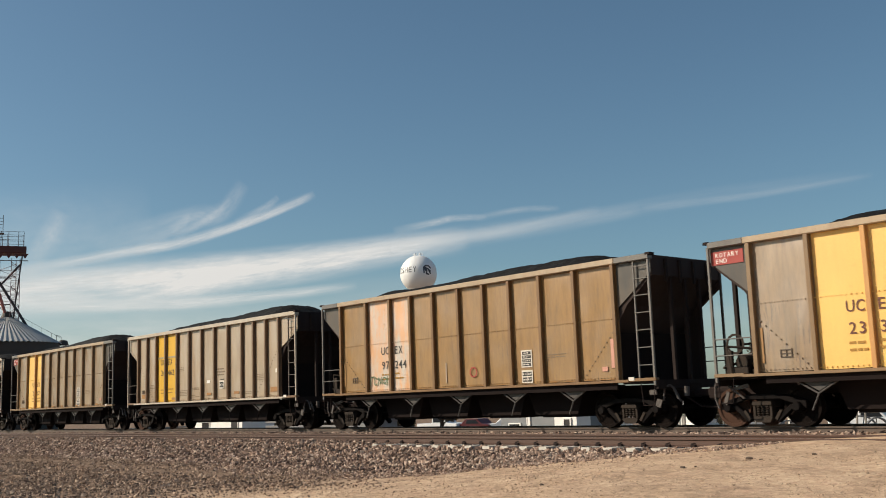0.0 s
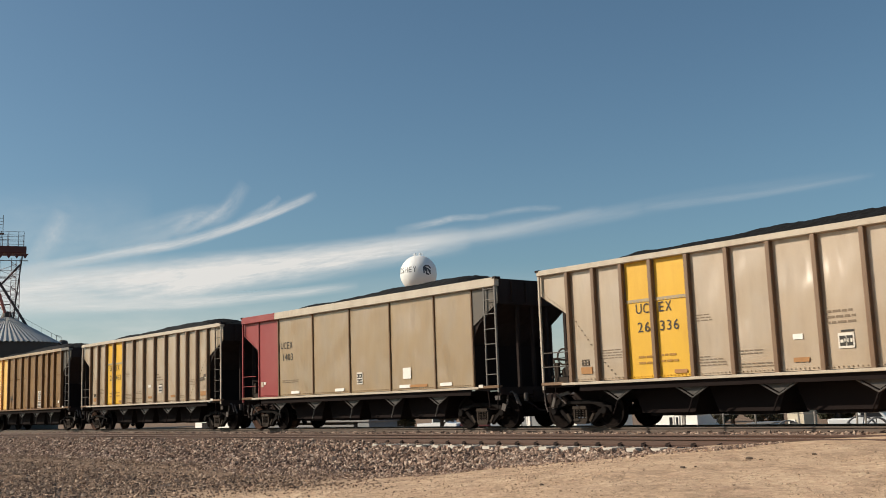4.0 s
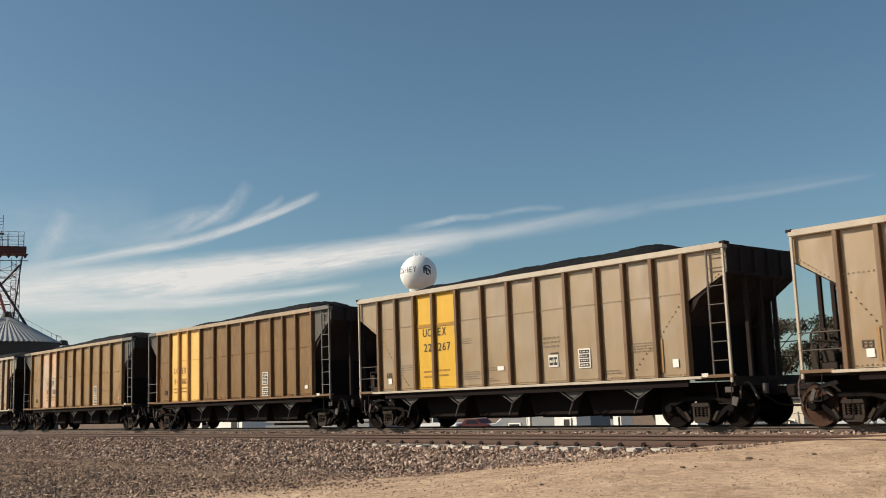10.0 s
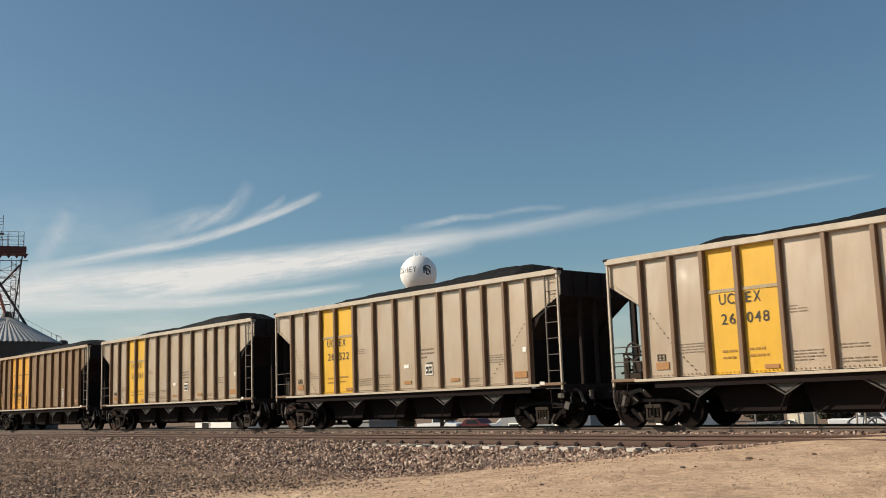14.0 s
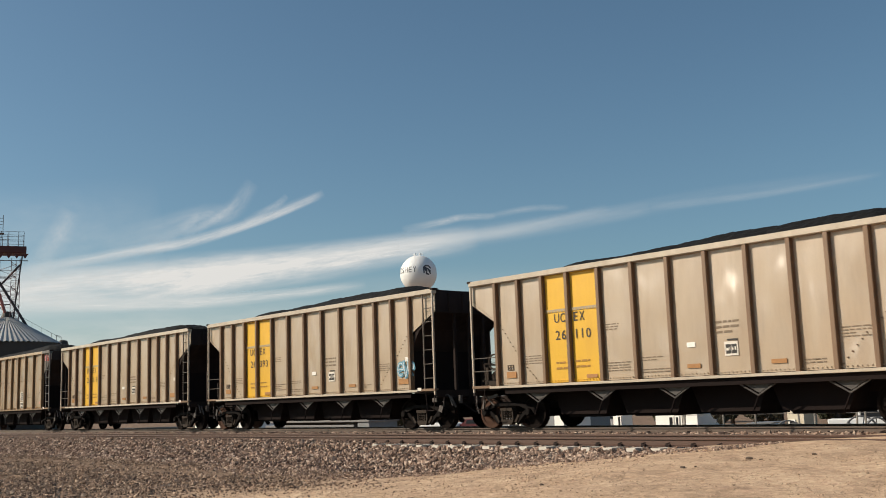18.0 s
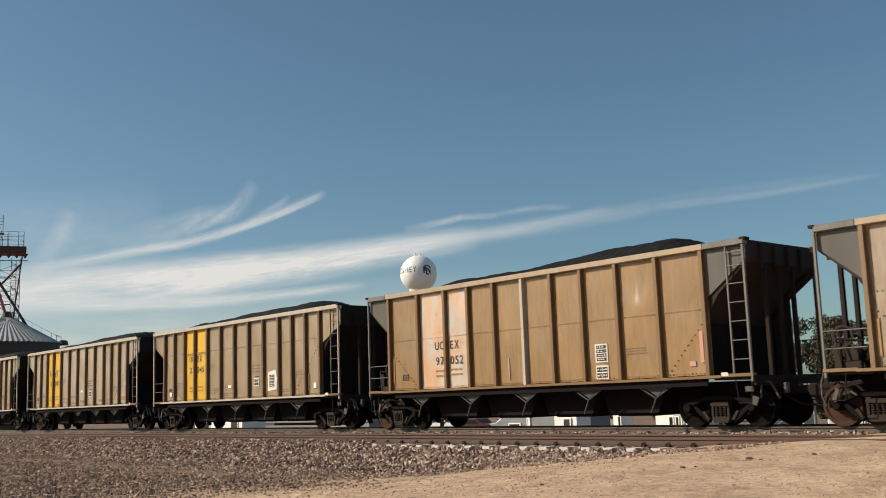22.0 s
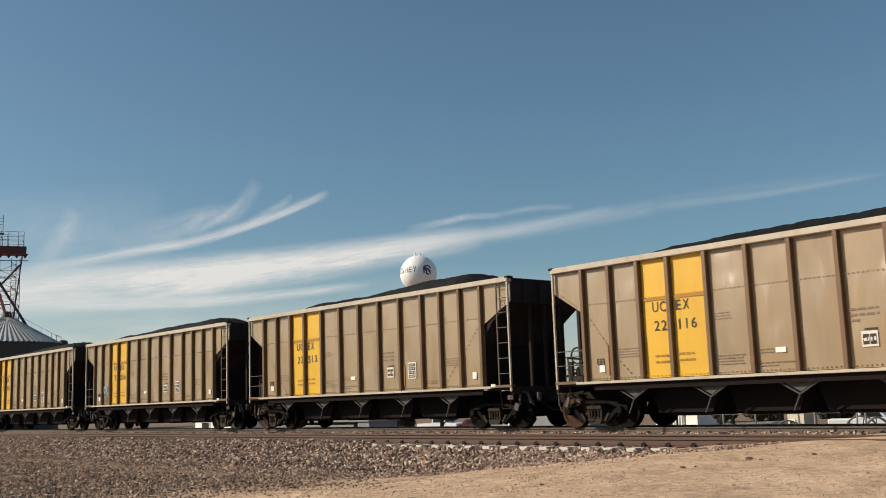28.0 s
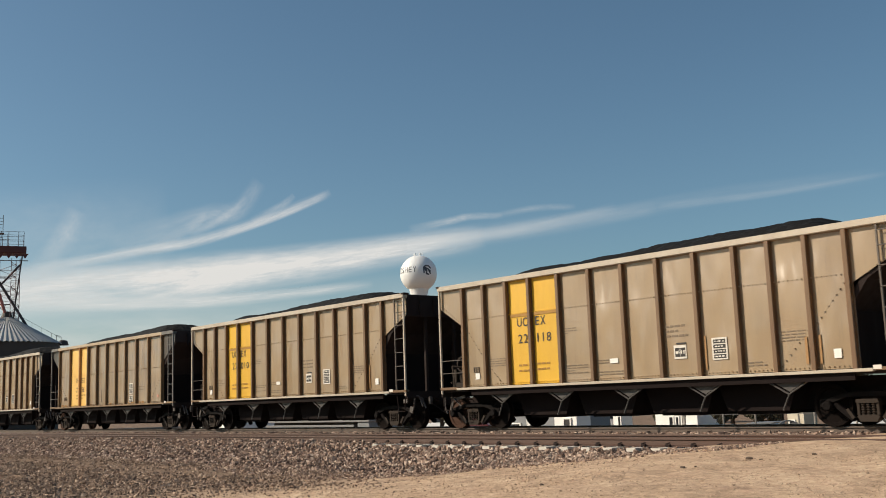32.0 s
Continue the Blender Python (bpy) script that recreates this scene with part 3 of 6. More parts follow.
def gusset_mesh():
    bm = bmesh.new()
    prism(bm, [(-0.44, 1.085), (0.0, 0.84), (0.44, 1.085)], -1.40, -1.38)
    rod(bm, (-0.55, -1.43, 1.10), (0.0, -1.43, 0.785), 0.021, 6)
    rod(bm, (0.55, -1.43, 1.10), (0.0, -1.43, 0.785), 0.021, 6)
    return mesh_of(bm, "gusset")


def strut_mesh():
    return mesh_of(rod(bmesh.new(), (0.0, -1.42, 0.79), (-0.20, -1.38, 0.43), 0.022, 6), "strut")


def bent_rod(points, r):
    bm = bmesh.new()
    for a, b in zip(points, points[1:]):
        rod(bm, a, b, r, 6)
    return bm


def solid(a, b, bevel=0.02):
    return box(bmesh.new(), a, b, bevel)


def drum(profile, centre):
    return lathe(bmesh.new(), profile, "Y", 14, centre)


# what stands on the deck of the rear end
DECK_GEAR = [
    ("brake_cylinder", lambda: drum([(0.0, -0.25), (0.17, -0.25), (0.20, -0.1), (0.20, 0.2), (0.0, 0.25)], (0.62, -0.55, 1.55))),
    ("air_tank", lambda: drum([(0.0, -0.42), (0.16, -0.40), (0.22, -0.28), (0.22, 0.28), (0.16, 0.40), (0.0, 0.42)], (0.45, 0.75, 1.62))),
    ("brake_valve", lambda: solid((0.35, 0.05, 1.22), (0.75, 0.32, 1.74), 0.04)),
    ("brake_lever", lambda: bent_rod([(0.2, -1.0, 1.45), (0.9, 0.9, 1.85)], 0.03)),
    ("brake_pipe", lambda: bent_rod([(0.5, -1.2, 1.24), (0.35, -1.1, 1.95), (0.85, -0.6, 1.88)], 0.028)),
    ("brake_pipe", lambda: bent_rod([(0.8, 0.5, 1.6), (0.6, 1.2, 2.1), (0.3, 1.2, 2.05), (0.3, -0.2, 2.0), (0.4, -0.3, 1.3)], 0.026)),
    ("brake_wheel", lambda: drum([(0.20, -0.02), (0.25, -0.02), (0.25, 0.02), (0.20, 0.02), (0.20, -0.02)], (0.30, -0.35, 2.02))),
    ("bracket", lambda: solid((0.25, -0.95, 1.24), (0.42, -0.80, 1.85))),
    ("bracket", lambda: solid((0.55, -1.25, 1.24), (0.95, -1.05, 1.46))),
]
# levers, pipes and brackets in front of the outer wheels
RIGGING = [
    ("brake_pipe", lambda: bent_rod([(x, -1.20, z) for x, z in ((14.40, 0.72), (14.43, 1.00), (14.50, 1.08), (14.62, 1.10), (14.70, 1.04), (14.84, 0.76))], 0.026)),
    ("bracket", lambda: solid((14.16, -1.46, 0.87), (14.38, -1.42, 1.00), 0.01)),
    ("brake_lever", lambda: prism(bmesh.new(), [(14.10, 0.60), (14.16, 0.78), (14.32, 0.74), (14.24, 0.54)], -1.16, -1.12)),
    ("brake_lever", lambda: bent_rod([(14.60, -1.05, 1.05), (14.78, -1.02, 0.70)], 0.032)),
    ("bracket", lambda: solid((14.86, -0.98, 0.82), (14.98, -0.90, 1.06), 0.01)),
    ("air_hose", lambda: bent_rod([(x, -1.15, z) for x, z in ((-0.22, 1.22), (-0.30, 1.02), (-0.31, 0.72), (-0.22, 0.50))], 0.024)),
    ("brake_lever", lambda: prism(bmesh.new(), [(0.20, 0.98), (0.62, 1.06), (0.66, 0.98), (0.24, 0.90)], -1.20, -1.16)),
    ("brake_lever", lambda: prism(bmesh.new(), [(-0.06, 0.62), (0.04, 0.90), (0.12, 0.86), (0.02, 0.58)], -1.20, -1.16)),
    ("brake_rod", lambda: bent_rod([(0.10, -1.22, 1.02), (0.52, -1.22, 0.72)], 0.026)),
]


def frame_cast_mesh():
    """One cast side frame of a truck, with its openings."""
    bm = bmesh.new()
    y0, y1 = -1.06, -0.92
    prism(bm, [(-1.10, 0.40), (-1.10, 0.58), (-0.62, 0.71), (-0.30, 0.76), (0.30, 0.76), (0.62, 0.71), (1.10, 0.58), (1.10, 0.40), (0.84, 0.50), (0.45, 0.63), (-0.45, 0.63), (-0.84, 0.50)], y0, y1)
    prism(bm, [(-0.84, 0.48), (-0.70, 0.52), (-0.30, 0.20), (-0.38, 0.10)], y0, y1)
    prism(bm, [(0.84, 0.48), (0.38, 0.10), (0.30, 0.20), (0.70, 0.52)], y0, y1)
    bmesh.ops.bevel(bm, geom=bm.edges[:], offset=0.018, segments=1, affect="EDGES")
    return mesh_of(bm, "side_frame")


def pocket_mesh():
    """The spring pocket: a tray, two uprights and the bolster's end above, which the sun catches."""
    bm = bmesh.new()
    y0, y1 = -1.09, -0.93
    prism(bm, [(-0.25, 0.22), (-0.18, 0.11), (0.18, 0.11), (0.25, 0.22), (0.21, 0.25), (-0.21, 0.25)], y0, y1)
    prism(bm, [(-0.26, 0.52), (-0.23, 0.59), (0.23, 0.59), (0.26, 0.52), (0.19, 0.50), (-0.19, 0.50)], y0 - 0.02, y1)
    for x in (-0.215, 0.215):
        box(bm, (x - 0.032, y0 + 0.01, 0.24), (x + 0.035, y1, 0.52), 0.008)
    for s in (-1, 1):
        prism(bm, [(s * 0.30, 0.20), (s * 0.44, 0.40), (s * 0.50, 0.37), (s * 0.36, 0.16)], y0 + 0.005, y1 - 0.06)
    return mesh_of(bm, "spring_pocket")


def bearing_mesh():
    """A journal's bearing cap, with its bolts, in front of a wheel."""
    bm = bmesh.new()
    lathe(bm, [(0.0, -1.17), (0.085, -1.17), (0.11, -1.14), (0.115, -0.98), (0.0, -0.98)], "Y", 12)
    for a in range(3):
        c = (0.055 * math.cos(a * 2.094 + 0.5), -1.175, 0.055 * math.sin(a * 2.094 + 0.5))
        rod(bm, c, (c[0], -1.15, c[2]), 0.017, 5)
    return mesh_of(bm, "bearing_cap")


def spring_mesh():
    bm = bmesh.new()
    for i in range(5):
        lathe(bm, [(0.030, 0.235 + i * 0.052), (0.052, 0.252 + i * 0.052), (0.030, 0.272 + i * 0.052), (0.030, 0.235 + i * 0.052)], "Z", 8)
    rod(bm, (0, 0, 0.24), (0, 0, 0.51), 0.026, 6)
    return mesh_of(bm, "spring")


def bolster_mesh():
    bm = bmesh.new()
    box(bm, (-0.22, -0.95, 0.45), (0.22, 0.95, 0.74), 0.03)
    box(bm, (-0.95, -0.08, 0.40), (0.95, 0.08, 0.50))
    box(bm, (-0.62, -0.80, 0.30), (-0.50, 0.80, 0.46))
    box(bm, (0.50, -0.80, 0.30), (0.62, 0.80, 0.46))
    return mesh_of(bm, "bolster")


def wheelset_mesh():
    """Two wheels with flanges on one axle, about its own centre."""
    bm = bmesh.new()
    for s in (-1, 1):
        o = lathe(bmesh.new(), [(0.10, -0.13), (0.16, -0.13), (0.18, -0.085), (0.36, -0.065), (0.39, -0.10), (0.455, -0.10), (0.46, 0.03), (0.49, 0.04),
                                (0.488, 0.06), (0.40, 0.06), (0.36, 0.0), (0.18, 0.0), (0.16, 0.08), (0.10, 0.08)], "Y", 28)
        m = Matrix.Translation((0, s * 0.76, 0)) @ (Matrix.Identity(4) if s < 0 else pose(0, 0, 0, 0, 0, 180))
        me = mesh_of(o, "wheel")
        me.transform(m)
        bm.from_mesh(me)
        bpy.data.meshes.remove(me)
    rod(bm, (0, -1.0, 0), (0, 1.0, 0), 0.085, 14)
    return mesh_of(bm, "wheelset")


WHEELSETS = {"rear": [], "front": []}


def add_truck(x, car, rusty=False):
    truck = part("truck", once("bolster", bolster_mesh), IRON, car)
    truck.matrix_basis = pose(x, 0, RISE)
    cast, coil = once("cast", frame_cast_mesh), once("spring", spring_mesh)
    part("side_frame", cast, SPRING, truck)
    part("spring_pocket", once("pocket", pocket_mesh), LIT_CASTING, truck, "spring pocket in a sunlit tone")
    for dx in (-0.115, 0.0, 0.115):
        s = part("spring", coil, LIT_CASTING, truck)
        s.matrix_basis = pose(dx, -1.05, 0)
    for dx in (-0.89, 0.89):
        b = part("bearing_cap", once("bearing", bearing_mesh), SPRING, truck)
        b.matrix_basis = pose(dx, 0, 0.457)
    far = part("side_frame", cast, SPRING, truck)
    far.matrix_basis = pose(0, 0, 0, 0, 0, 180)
    for key, dx in (("rear", -0.89), ("front", 0.89)):
        w = part("wheelset", once("wheelset", wheelset_mesh), BROWN_WHEEL if rusty and key == "rear" else STEEL, truck)
        w.matrix_basis = pose(dx, 0, 0.457)
        WHEELSETS[key].append(w)


def coal_mesh(seed, top):
    """A heap of coal, low at the rear and highest towards the front."""
    rnd = random.Random(seed)
    peak, start, stop, fall = rnd.uniform(0.45, 0.53), rnd.uniform(1.2, 2.1), rnd.uniform(13.2, 13.6), rnd.uniform(11.4, 12.4)
    body = rnd.uniform(0.335, 0.385)
    xs = np.concatenate([[0.18, 0.6, 1.0], np.arange(1.3, 13.9, 0.13), [14.3]])
    ys = np.linspace(-1.425, 1.425, 31)
    gx, gy = np.meshgrid(xs, ys, indexing="ij")
    wave = 0.022 * np.sin(gx * rnd.uniform(0.9, 1.3) + rnd.uniform(0, 6)) + 0.012 * np.sin(gx * rnd.uniform(2.5, 3.4) + rnd.uniform(0, 6))
    up = smooth(start, start + 1.7, gx) * (body + wave + (peak - body) * smooth(start + 2.5, fall, gx)) * (1 - smooth(fall, stop, gx))
    gz = top - 0.12 + up * (1 - np.abs(gy / 1.50) ** 2.6) * 1.15
    gz = gz - 0.25 * (1 - smooth(0.2, start, gx)) - 0.2 * smooth(stop, 14.3, gx)
    rs = np.random.RandomState(seed)
    gz = gz + rs.uniform(-0.020, 0.026, gz.shape)
    me = bpy.data.meshes.new("coal_load")
    co = np.stack([gx, gy, gz], -1).reshape(-1, 3)
    nx, ny = gx.shape
    i = np.arange(nx * ny).reshape(nx, ny)
    quads = np.stack([i[:-1, :-1], i[1:, :-1], i[1:, 1:], i[:-1, 1:]], -1).reshape(-1, 4)
    me.from_pydata(co.tolist(), [], quads.tolist())
    return me


TRAIN = []                         # (thing, place in the train)


def coal_car(k, shape, color, patch, number, extras=()):
    """One hopper car, number k from the front of those seen."""
    ribs, style = SHAPES[shape]
    words = {"grey": "grey-tan", "tan": "dusty tan", "umber": "mottled brown", "russet": "weathered russet-brown", "brown": "weathered brown", "rustbrown": "orange-brown"}[color]
    mark = {"yellow": "yellow", "cream": "pale yellow", "peach": "faded peach", "orange": "orange", "red": "red end"}[patch]
    car = tagged(new("coal_hopper_car"), f"{words} steel coal hopper car with a {mark} panel", "train car", "cars of the coal train")
    skin, ribmat = PAINTS[color], RIBS[color]
    endmat = skin if style == "hex" else PAINTS["slate"]
    if shape == "D":
        endmat = PAINTS["red"]
    top = TOPS[shape]
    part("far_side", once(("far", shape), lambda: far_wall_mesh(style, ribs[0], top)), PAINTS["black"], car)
    marked = {"A": (2, 3), "B": (1, 2), "C": (1, 2, 3), "D": (0,)}[shape]
    if "three" in extras:
        marked = (2, 3, 4)
    rows = [FLOOR_Z + 0.10]
    if "seam" in extras or shape == "B":
        rows = [FLOOR_Z + 0.10, 2.86 if shape == "B" else 3.02 if shape == "C" else 3.30]
    for i in range(len(ribs) - 1):
        w = round(ribs[i + 1] - ribs[i], 2)
        own = rows if not ("patchseam" in extras and i in marked) else [FLOOR_Z + 0.10, 3.22]
        me = once(("panel", w, tuple(own), top), lambda: panel_mesh(w, own, top, shape in "BC"))
        p = part("side_panel", me, PAINTS[patch] if i in marked else skin, car, f"{mark} painted side panel" if i in marked else "")
        p.matrix_basis = pose(ribs[i], 0, 0)
        if i in marked and shape == "A":
            part("seam_strip", once(("seam", w), lambda: mesh_of(box(bmesh.new(), (0.09, SKIN - 0.026, 3.205), (w - 0.09, SKIN - 0.005, 3.285)), "seam_strip")), SEAM_TAPE if color == "grey" else ON_YELLOW, p)
    rib = once("thin_rib", lambda: thin_rib_mesh(top)) if shape == "D" else once(("rib", top), lambda: rib_mesh(top))
    for i, x in enumerate(ribs):
        mat = ribmat
        if shape in "BC" and patch == "cream" and marked[0] < i <= marked[-1]:
            mat = RIBS["cream"]
        if shape == "D" and i == 0:
            mat = PAINTS["red"]
        if shape in "BC" and i in (0, len(ribs) - 1):
            mat = RIBS[color]
        if "pale_rib" in extras and i == 5:
            mat = CHORD
        r = part("rib", rib, mat, car)
        r.matrix_basis = pose(x, 0, 0)
    deep = 0.26 if shape == "D" else 0.15
    if shape == "D":
        part("top_chord", chord_mesh(deep, top, 0.0, 2.45), PAINTS["red"], car, "red end of the top chord")
        part("top_chord", chord_mesh(deep, top, 2.45, LENGTH), CHORD, car)
    elif shape == "A":
        part("top_chord", once(("chord", deep, top), lambda: chord_mesh(deep, top)), CHORD if color != "rustbrown" else TAN_CHORD, car)
    else:
        end = LENGTH - ribs[-1]
        part("top_chord", once(("chord", shape, 0), lambda: chord_mesh(deep, top, 0.06, ribs[0] - 0.1)), GREY_CHORD, car, "grey end of the top chord")
        part("top_chord", once(("chord", shape, 1), lambda: chord_mesh(deep, top, ribs[0] - 0.1, LENGTH - end + 0.1)), TAN_CHORD, car)
        part("top_chord", once(("chord", shape, 2), lambda: chord_mesh(deep, top, LENGTH - end + 0.1, LENGTH)), GREY_CHORD, car, "grey end of the top chord")
    for front in (False, True):
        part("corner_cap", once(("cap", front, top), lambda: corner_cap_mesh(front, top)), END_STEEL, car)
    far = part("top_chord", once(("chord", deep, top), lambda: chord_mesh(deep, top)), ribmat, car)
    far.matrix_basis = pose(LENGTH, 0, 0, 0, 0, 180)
    part("side_sill", once("sill", sill_mesh), CHORD if shape in "AD" else ribmat, car)
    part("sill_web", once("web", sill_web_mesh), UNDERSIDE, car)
    for front in (False, True):
        end = ribs[0] if not front else LENGTH - ribs[-1]
        part("end_bay_plate", once(("bay", style, round(end, 2), front, top), lambda: bay_mesh(style, end, front, top)),
             endmat if not (shape == "D" and front) else PAINTS["slate"], car)
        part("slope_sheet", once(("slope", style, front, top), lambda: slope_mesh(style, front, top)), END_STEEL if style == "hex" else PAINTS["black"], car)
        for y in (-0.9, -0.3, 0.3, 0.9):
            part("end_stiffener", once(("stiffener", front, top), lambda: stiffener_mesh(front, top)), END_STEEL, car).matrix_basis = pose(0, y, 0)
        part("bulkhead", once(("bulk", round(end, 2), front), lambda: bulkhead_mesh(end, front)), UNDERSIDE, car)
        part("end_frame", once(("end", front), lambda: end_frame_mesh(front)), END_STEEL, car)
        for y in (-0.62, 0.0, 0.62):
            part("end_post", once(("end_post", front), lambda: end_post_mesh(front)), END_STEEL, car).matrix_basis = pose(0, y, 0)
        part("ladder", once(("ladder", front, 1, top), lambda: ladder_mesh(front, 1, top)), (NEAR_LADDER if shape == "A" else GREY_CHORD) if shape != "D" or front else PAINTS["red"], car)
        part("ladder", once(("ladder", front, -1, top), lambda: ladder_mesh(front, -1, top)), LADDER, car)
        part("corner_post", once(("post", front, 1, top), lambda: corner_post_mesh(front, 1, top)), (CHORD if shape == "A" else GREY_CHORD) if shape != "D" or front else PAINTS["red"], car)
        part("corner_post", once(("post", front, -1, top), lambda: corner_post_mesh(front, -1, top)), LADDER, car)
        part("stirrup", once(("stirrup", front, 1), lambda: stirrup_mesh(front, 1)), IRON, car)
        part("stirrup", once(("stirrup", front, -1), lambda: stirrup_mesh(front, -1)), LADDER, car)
        part("step_plate", once(("step", front), lambda: step_plate_mesh(front)), ribmat, car)
        part("coupler", once(("coupler", front), lambda: coupler_mesh(front)), IRON, car)
    for pieces, mat in ((DECK_GEAR, LIT_CASTING), (RIGGING, LIT_GEAR)):
        for i, (name, build) in enumerate(pieces):
            ob = part(name, once((name, i, mat.name), lambda: mesh_of(build(), name)), mat, car)
            if pieces is DECK_GEAR:
                ob.matrix_basis = pose(-0.24, -0.50, 0) @ Matrix.Diagonal((1.0, 0.62, 1.0, 1.0))
    plate("scuff", LENGTH - 0.84, LENGTH - 0.66, 1.245, 1.335, WORN_WHITE, car, "scuffed white paint", -HALF - 0.012, 0.006)
    part("centre_sill", once("beam", sill_beam_mesh), IRON, car)
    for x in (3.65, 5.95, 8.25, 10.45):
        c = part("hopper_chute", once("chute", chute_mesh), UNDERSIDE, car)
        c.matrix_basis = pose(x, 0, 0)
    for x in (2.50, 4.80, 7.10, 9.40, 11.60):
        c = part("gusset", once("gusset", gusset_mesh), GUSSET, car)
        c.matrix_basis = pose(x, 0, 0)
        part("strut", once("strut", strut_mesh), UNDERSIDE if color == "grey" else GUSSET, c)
    add_truck(0.88, car, k % 3 != 1)
    add_truck(13.20, car)
    marks(car, k, shape, ribs, marked, number, extras)
    load = tagged(new("coal_load", once(("coal", k % 6, top), lambda: coal_mesh(k % 6 + 3, top))), "heap of black coal in an open hopper car", "coal", "coal loads")
    if not load.data.materials:
        load.data.materials.append(COAL)
    TRAIN.extend([(car, k), (load, k)])
    return car


def strokes(bm, lines, y, wide=0.05):
    """Painted strokes: flat ribbons along runs of x, z points."""
    for line in lines:
        for (xa, za), (xb, zb) in zip(line, line[1:]):
            d = Vector((xb - xa, zb - za)).normalized()
            nx, nz = -d.y * wide / 2, d.x * wide / 2
            ex, ez = d.x * wide * 0.3, d.y * wide * 0.3
            q = [(xa - ex + nx, za - ez + nz), (xa - ex - nx, za - ez - nz), (xb + ex - nx, zb + ez - nz), (xb + ex + nx, zb + ez + nz)]
            bm.faces.new([bm.verts.new((x, y, z)) for x, z in q])
            y -= 0.0004
    return bm


def arc(cx, cz, rx, rz, a0, a1, n=9):
    return [(cx + rx * math.cos(radians(a0 + (a1 - a0) * i / n)), cz + rz * math.sin(radians(a0 + (a1 - a0) * i / n))) for i in range(n + 1)]


TAG_BLUE = plain("light_blue_spray_paint", (0.13, 0.34, 0.46), 0.5)
TAG_WHITE = plain("white_spray_paint", (0.55, 0.62, 0.66), 0.5)
TAG_GREEN = plain("green_spray_paint", (0.05, 0.13, 0.05), 0.5)
REFLECTOR = plain("faded_orange_strip", (0.46, 0.245, 0.085), 0.5, scale=14, vary=0.7)
PINK = plain("faded_red_decal", (0.62, 0.30, 0.22), 0.5)
PLACARD = plain("red_placard", (0.36, 0.035, 0.025), 0.5)


def plate(name, x0, x1, z0, z1, material, car, label="", y=SKIN - 0.016, thick=0.012):
    return part(name, box(bmesh.new(), (x0, y - thick, z0), (x1, y, z1)), material, car, label)


def framed_mark(x0, x1, z0, z1, car):
    """A small stencilled frame with a bar across."""
    bm = bmesh.new()
    y, t = SKIN - 0.022, 0.022
    for a, b in (((x0, z0), (x1, z0 + t)), ((x0, z1 - t), (x1, z1)), ((x0, z0 + t), (x0 + t, z1 - t)), ((x1 - t, z0 + t), (x1, z1 - t)),
                 ((x0 + t, (z0 + z1) / 2 - 0.01), (x1 - t, (z0 + z1) / 2 + 0.01)), (((x0 + x1) / 2 - 0.01, z0 + t), ((x0 + x1) / 2 + 0.01, z1 - t))):
        box(bm, (a[0], y - 0.004, a[1]), (b[0], y + 0.012, b[1]))
    return tagged(part("stencil", bm, FRAME_INK, car, "small framed stencil"), kind="stuff")


def rivet_line(xa, za, xb, zb, n, car):
    bm = bmesh.new()
    for i in range(n):
        x, z = xa + (xb - xa) * i / (n - 1), za + (zb - za) * i / (n - 1)
        box(bm, (x - 0.014, SKIN - 0.034, z - 0.014), (x + 0.014, SKIN + 0.005, z + 0.014))
    return tagged(part("rivets", bm, STENCIL, car), kind="stuff")


def check_decal(x, z, w, h, car, cells):
    """A white sheet with black fields, its writing unreadable."""
    z -= 0.14
    p = plate("decal", x, x + w, z, z + h, WORN_WHITE, car, "white decal with black fields")
    bm, pale = bmesh.new(), bmesh.new()
    nx, nz = cells
    rnd = random.Random(int(x * 100) + nz)
    for i in range(nx):
        for j in range(nz):
            cw, ch = (w - 0.05) / nx, (h - 0.05) / nz
            x0, z0 = x + 0.025 + i * cw, z + 0.025 + j * ch
            box(bm, (x0 + cw * 0.05, SKIN - 0.032, z0 + ch * 0.08), (x0 + cw * 0.95, SKIN - 0.027, z0 + ch * 0.86))
            u = x0 + cw * 0.16
            while u < x0 + cw * 0.8:
                e = min(u + rnd.uniform(0.02, 0.07), x0 + cw * 0.86)
                box(pale, (u, SKIN - 0.036, z0 + ch * 0.34), (e, SKIN - 0.031, z0 + ch * rnd.uniform(0.55, 0.66)))
                u = e + rnd.uniform(0.02, 0.05)
    tagged(part("decal_print", bm, INK, p), kind="stuff")
    tagged(part("decal_writing", pale, WORN_WHITE, p), kind="stuff")
    return p


def word(text, x, z, height, advance, car, material=None, y=SKIN - 0.022, label="black stencilled letter"):
    """Writes a word, each letter a part of its own."""
    for i, ch in enumerate(text):
        part("letter", lettering(bmesh.new(), ch, x + i * advance, y, z, height, advance), material or INK, car, label)


def small_print(x0, x1, z, rows, car, seed, material=None, height=0.022, gap=0.045):
    tagged(part("stencil", bars(bmesh.new(), x0, x1, z, rows, SKIN - 0.018, height, gap, seed), material or STENCIL, car, "faded small stencilling"), kind="stuff")


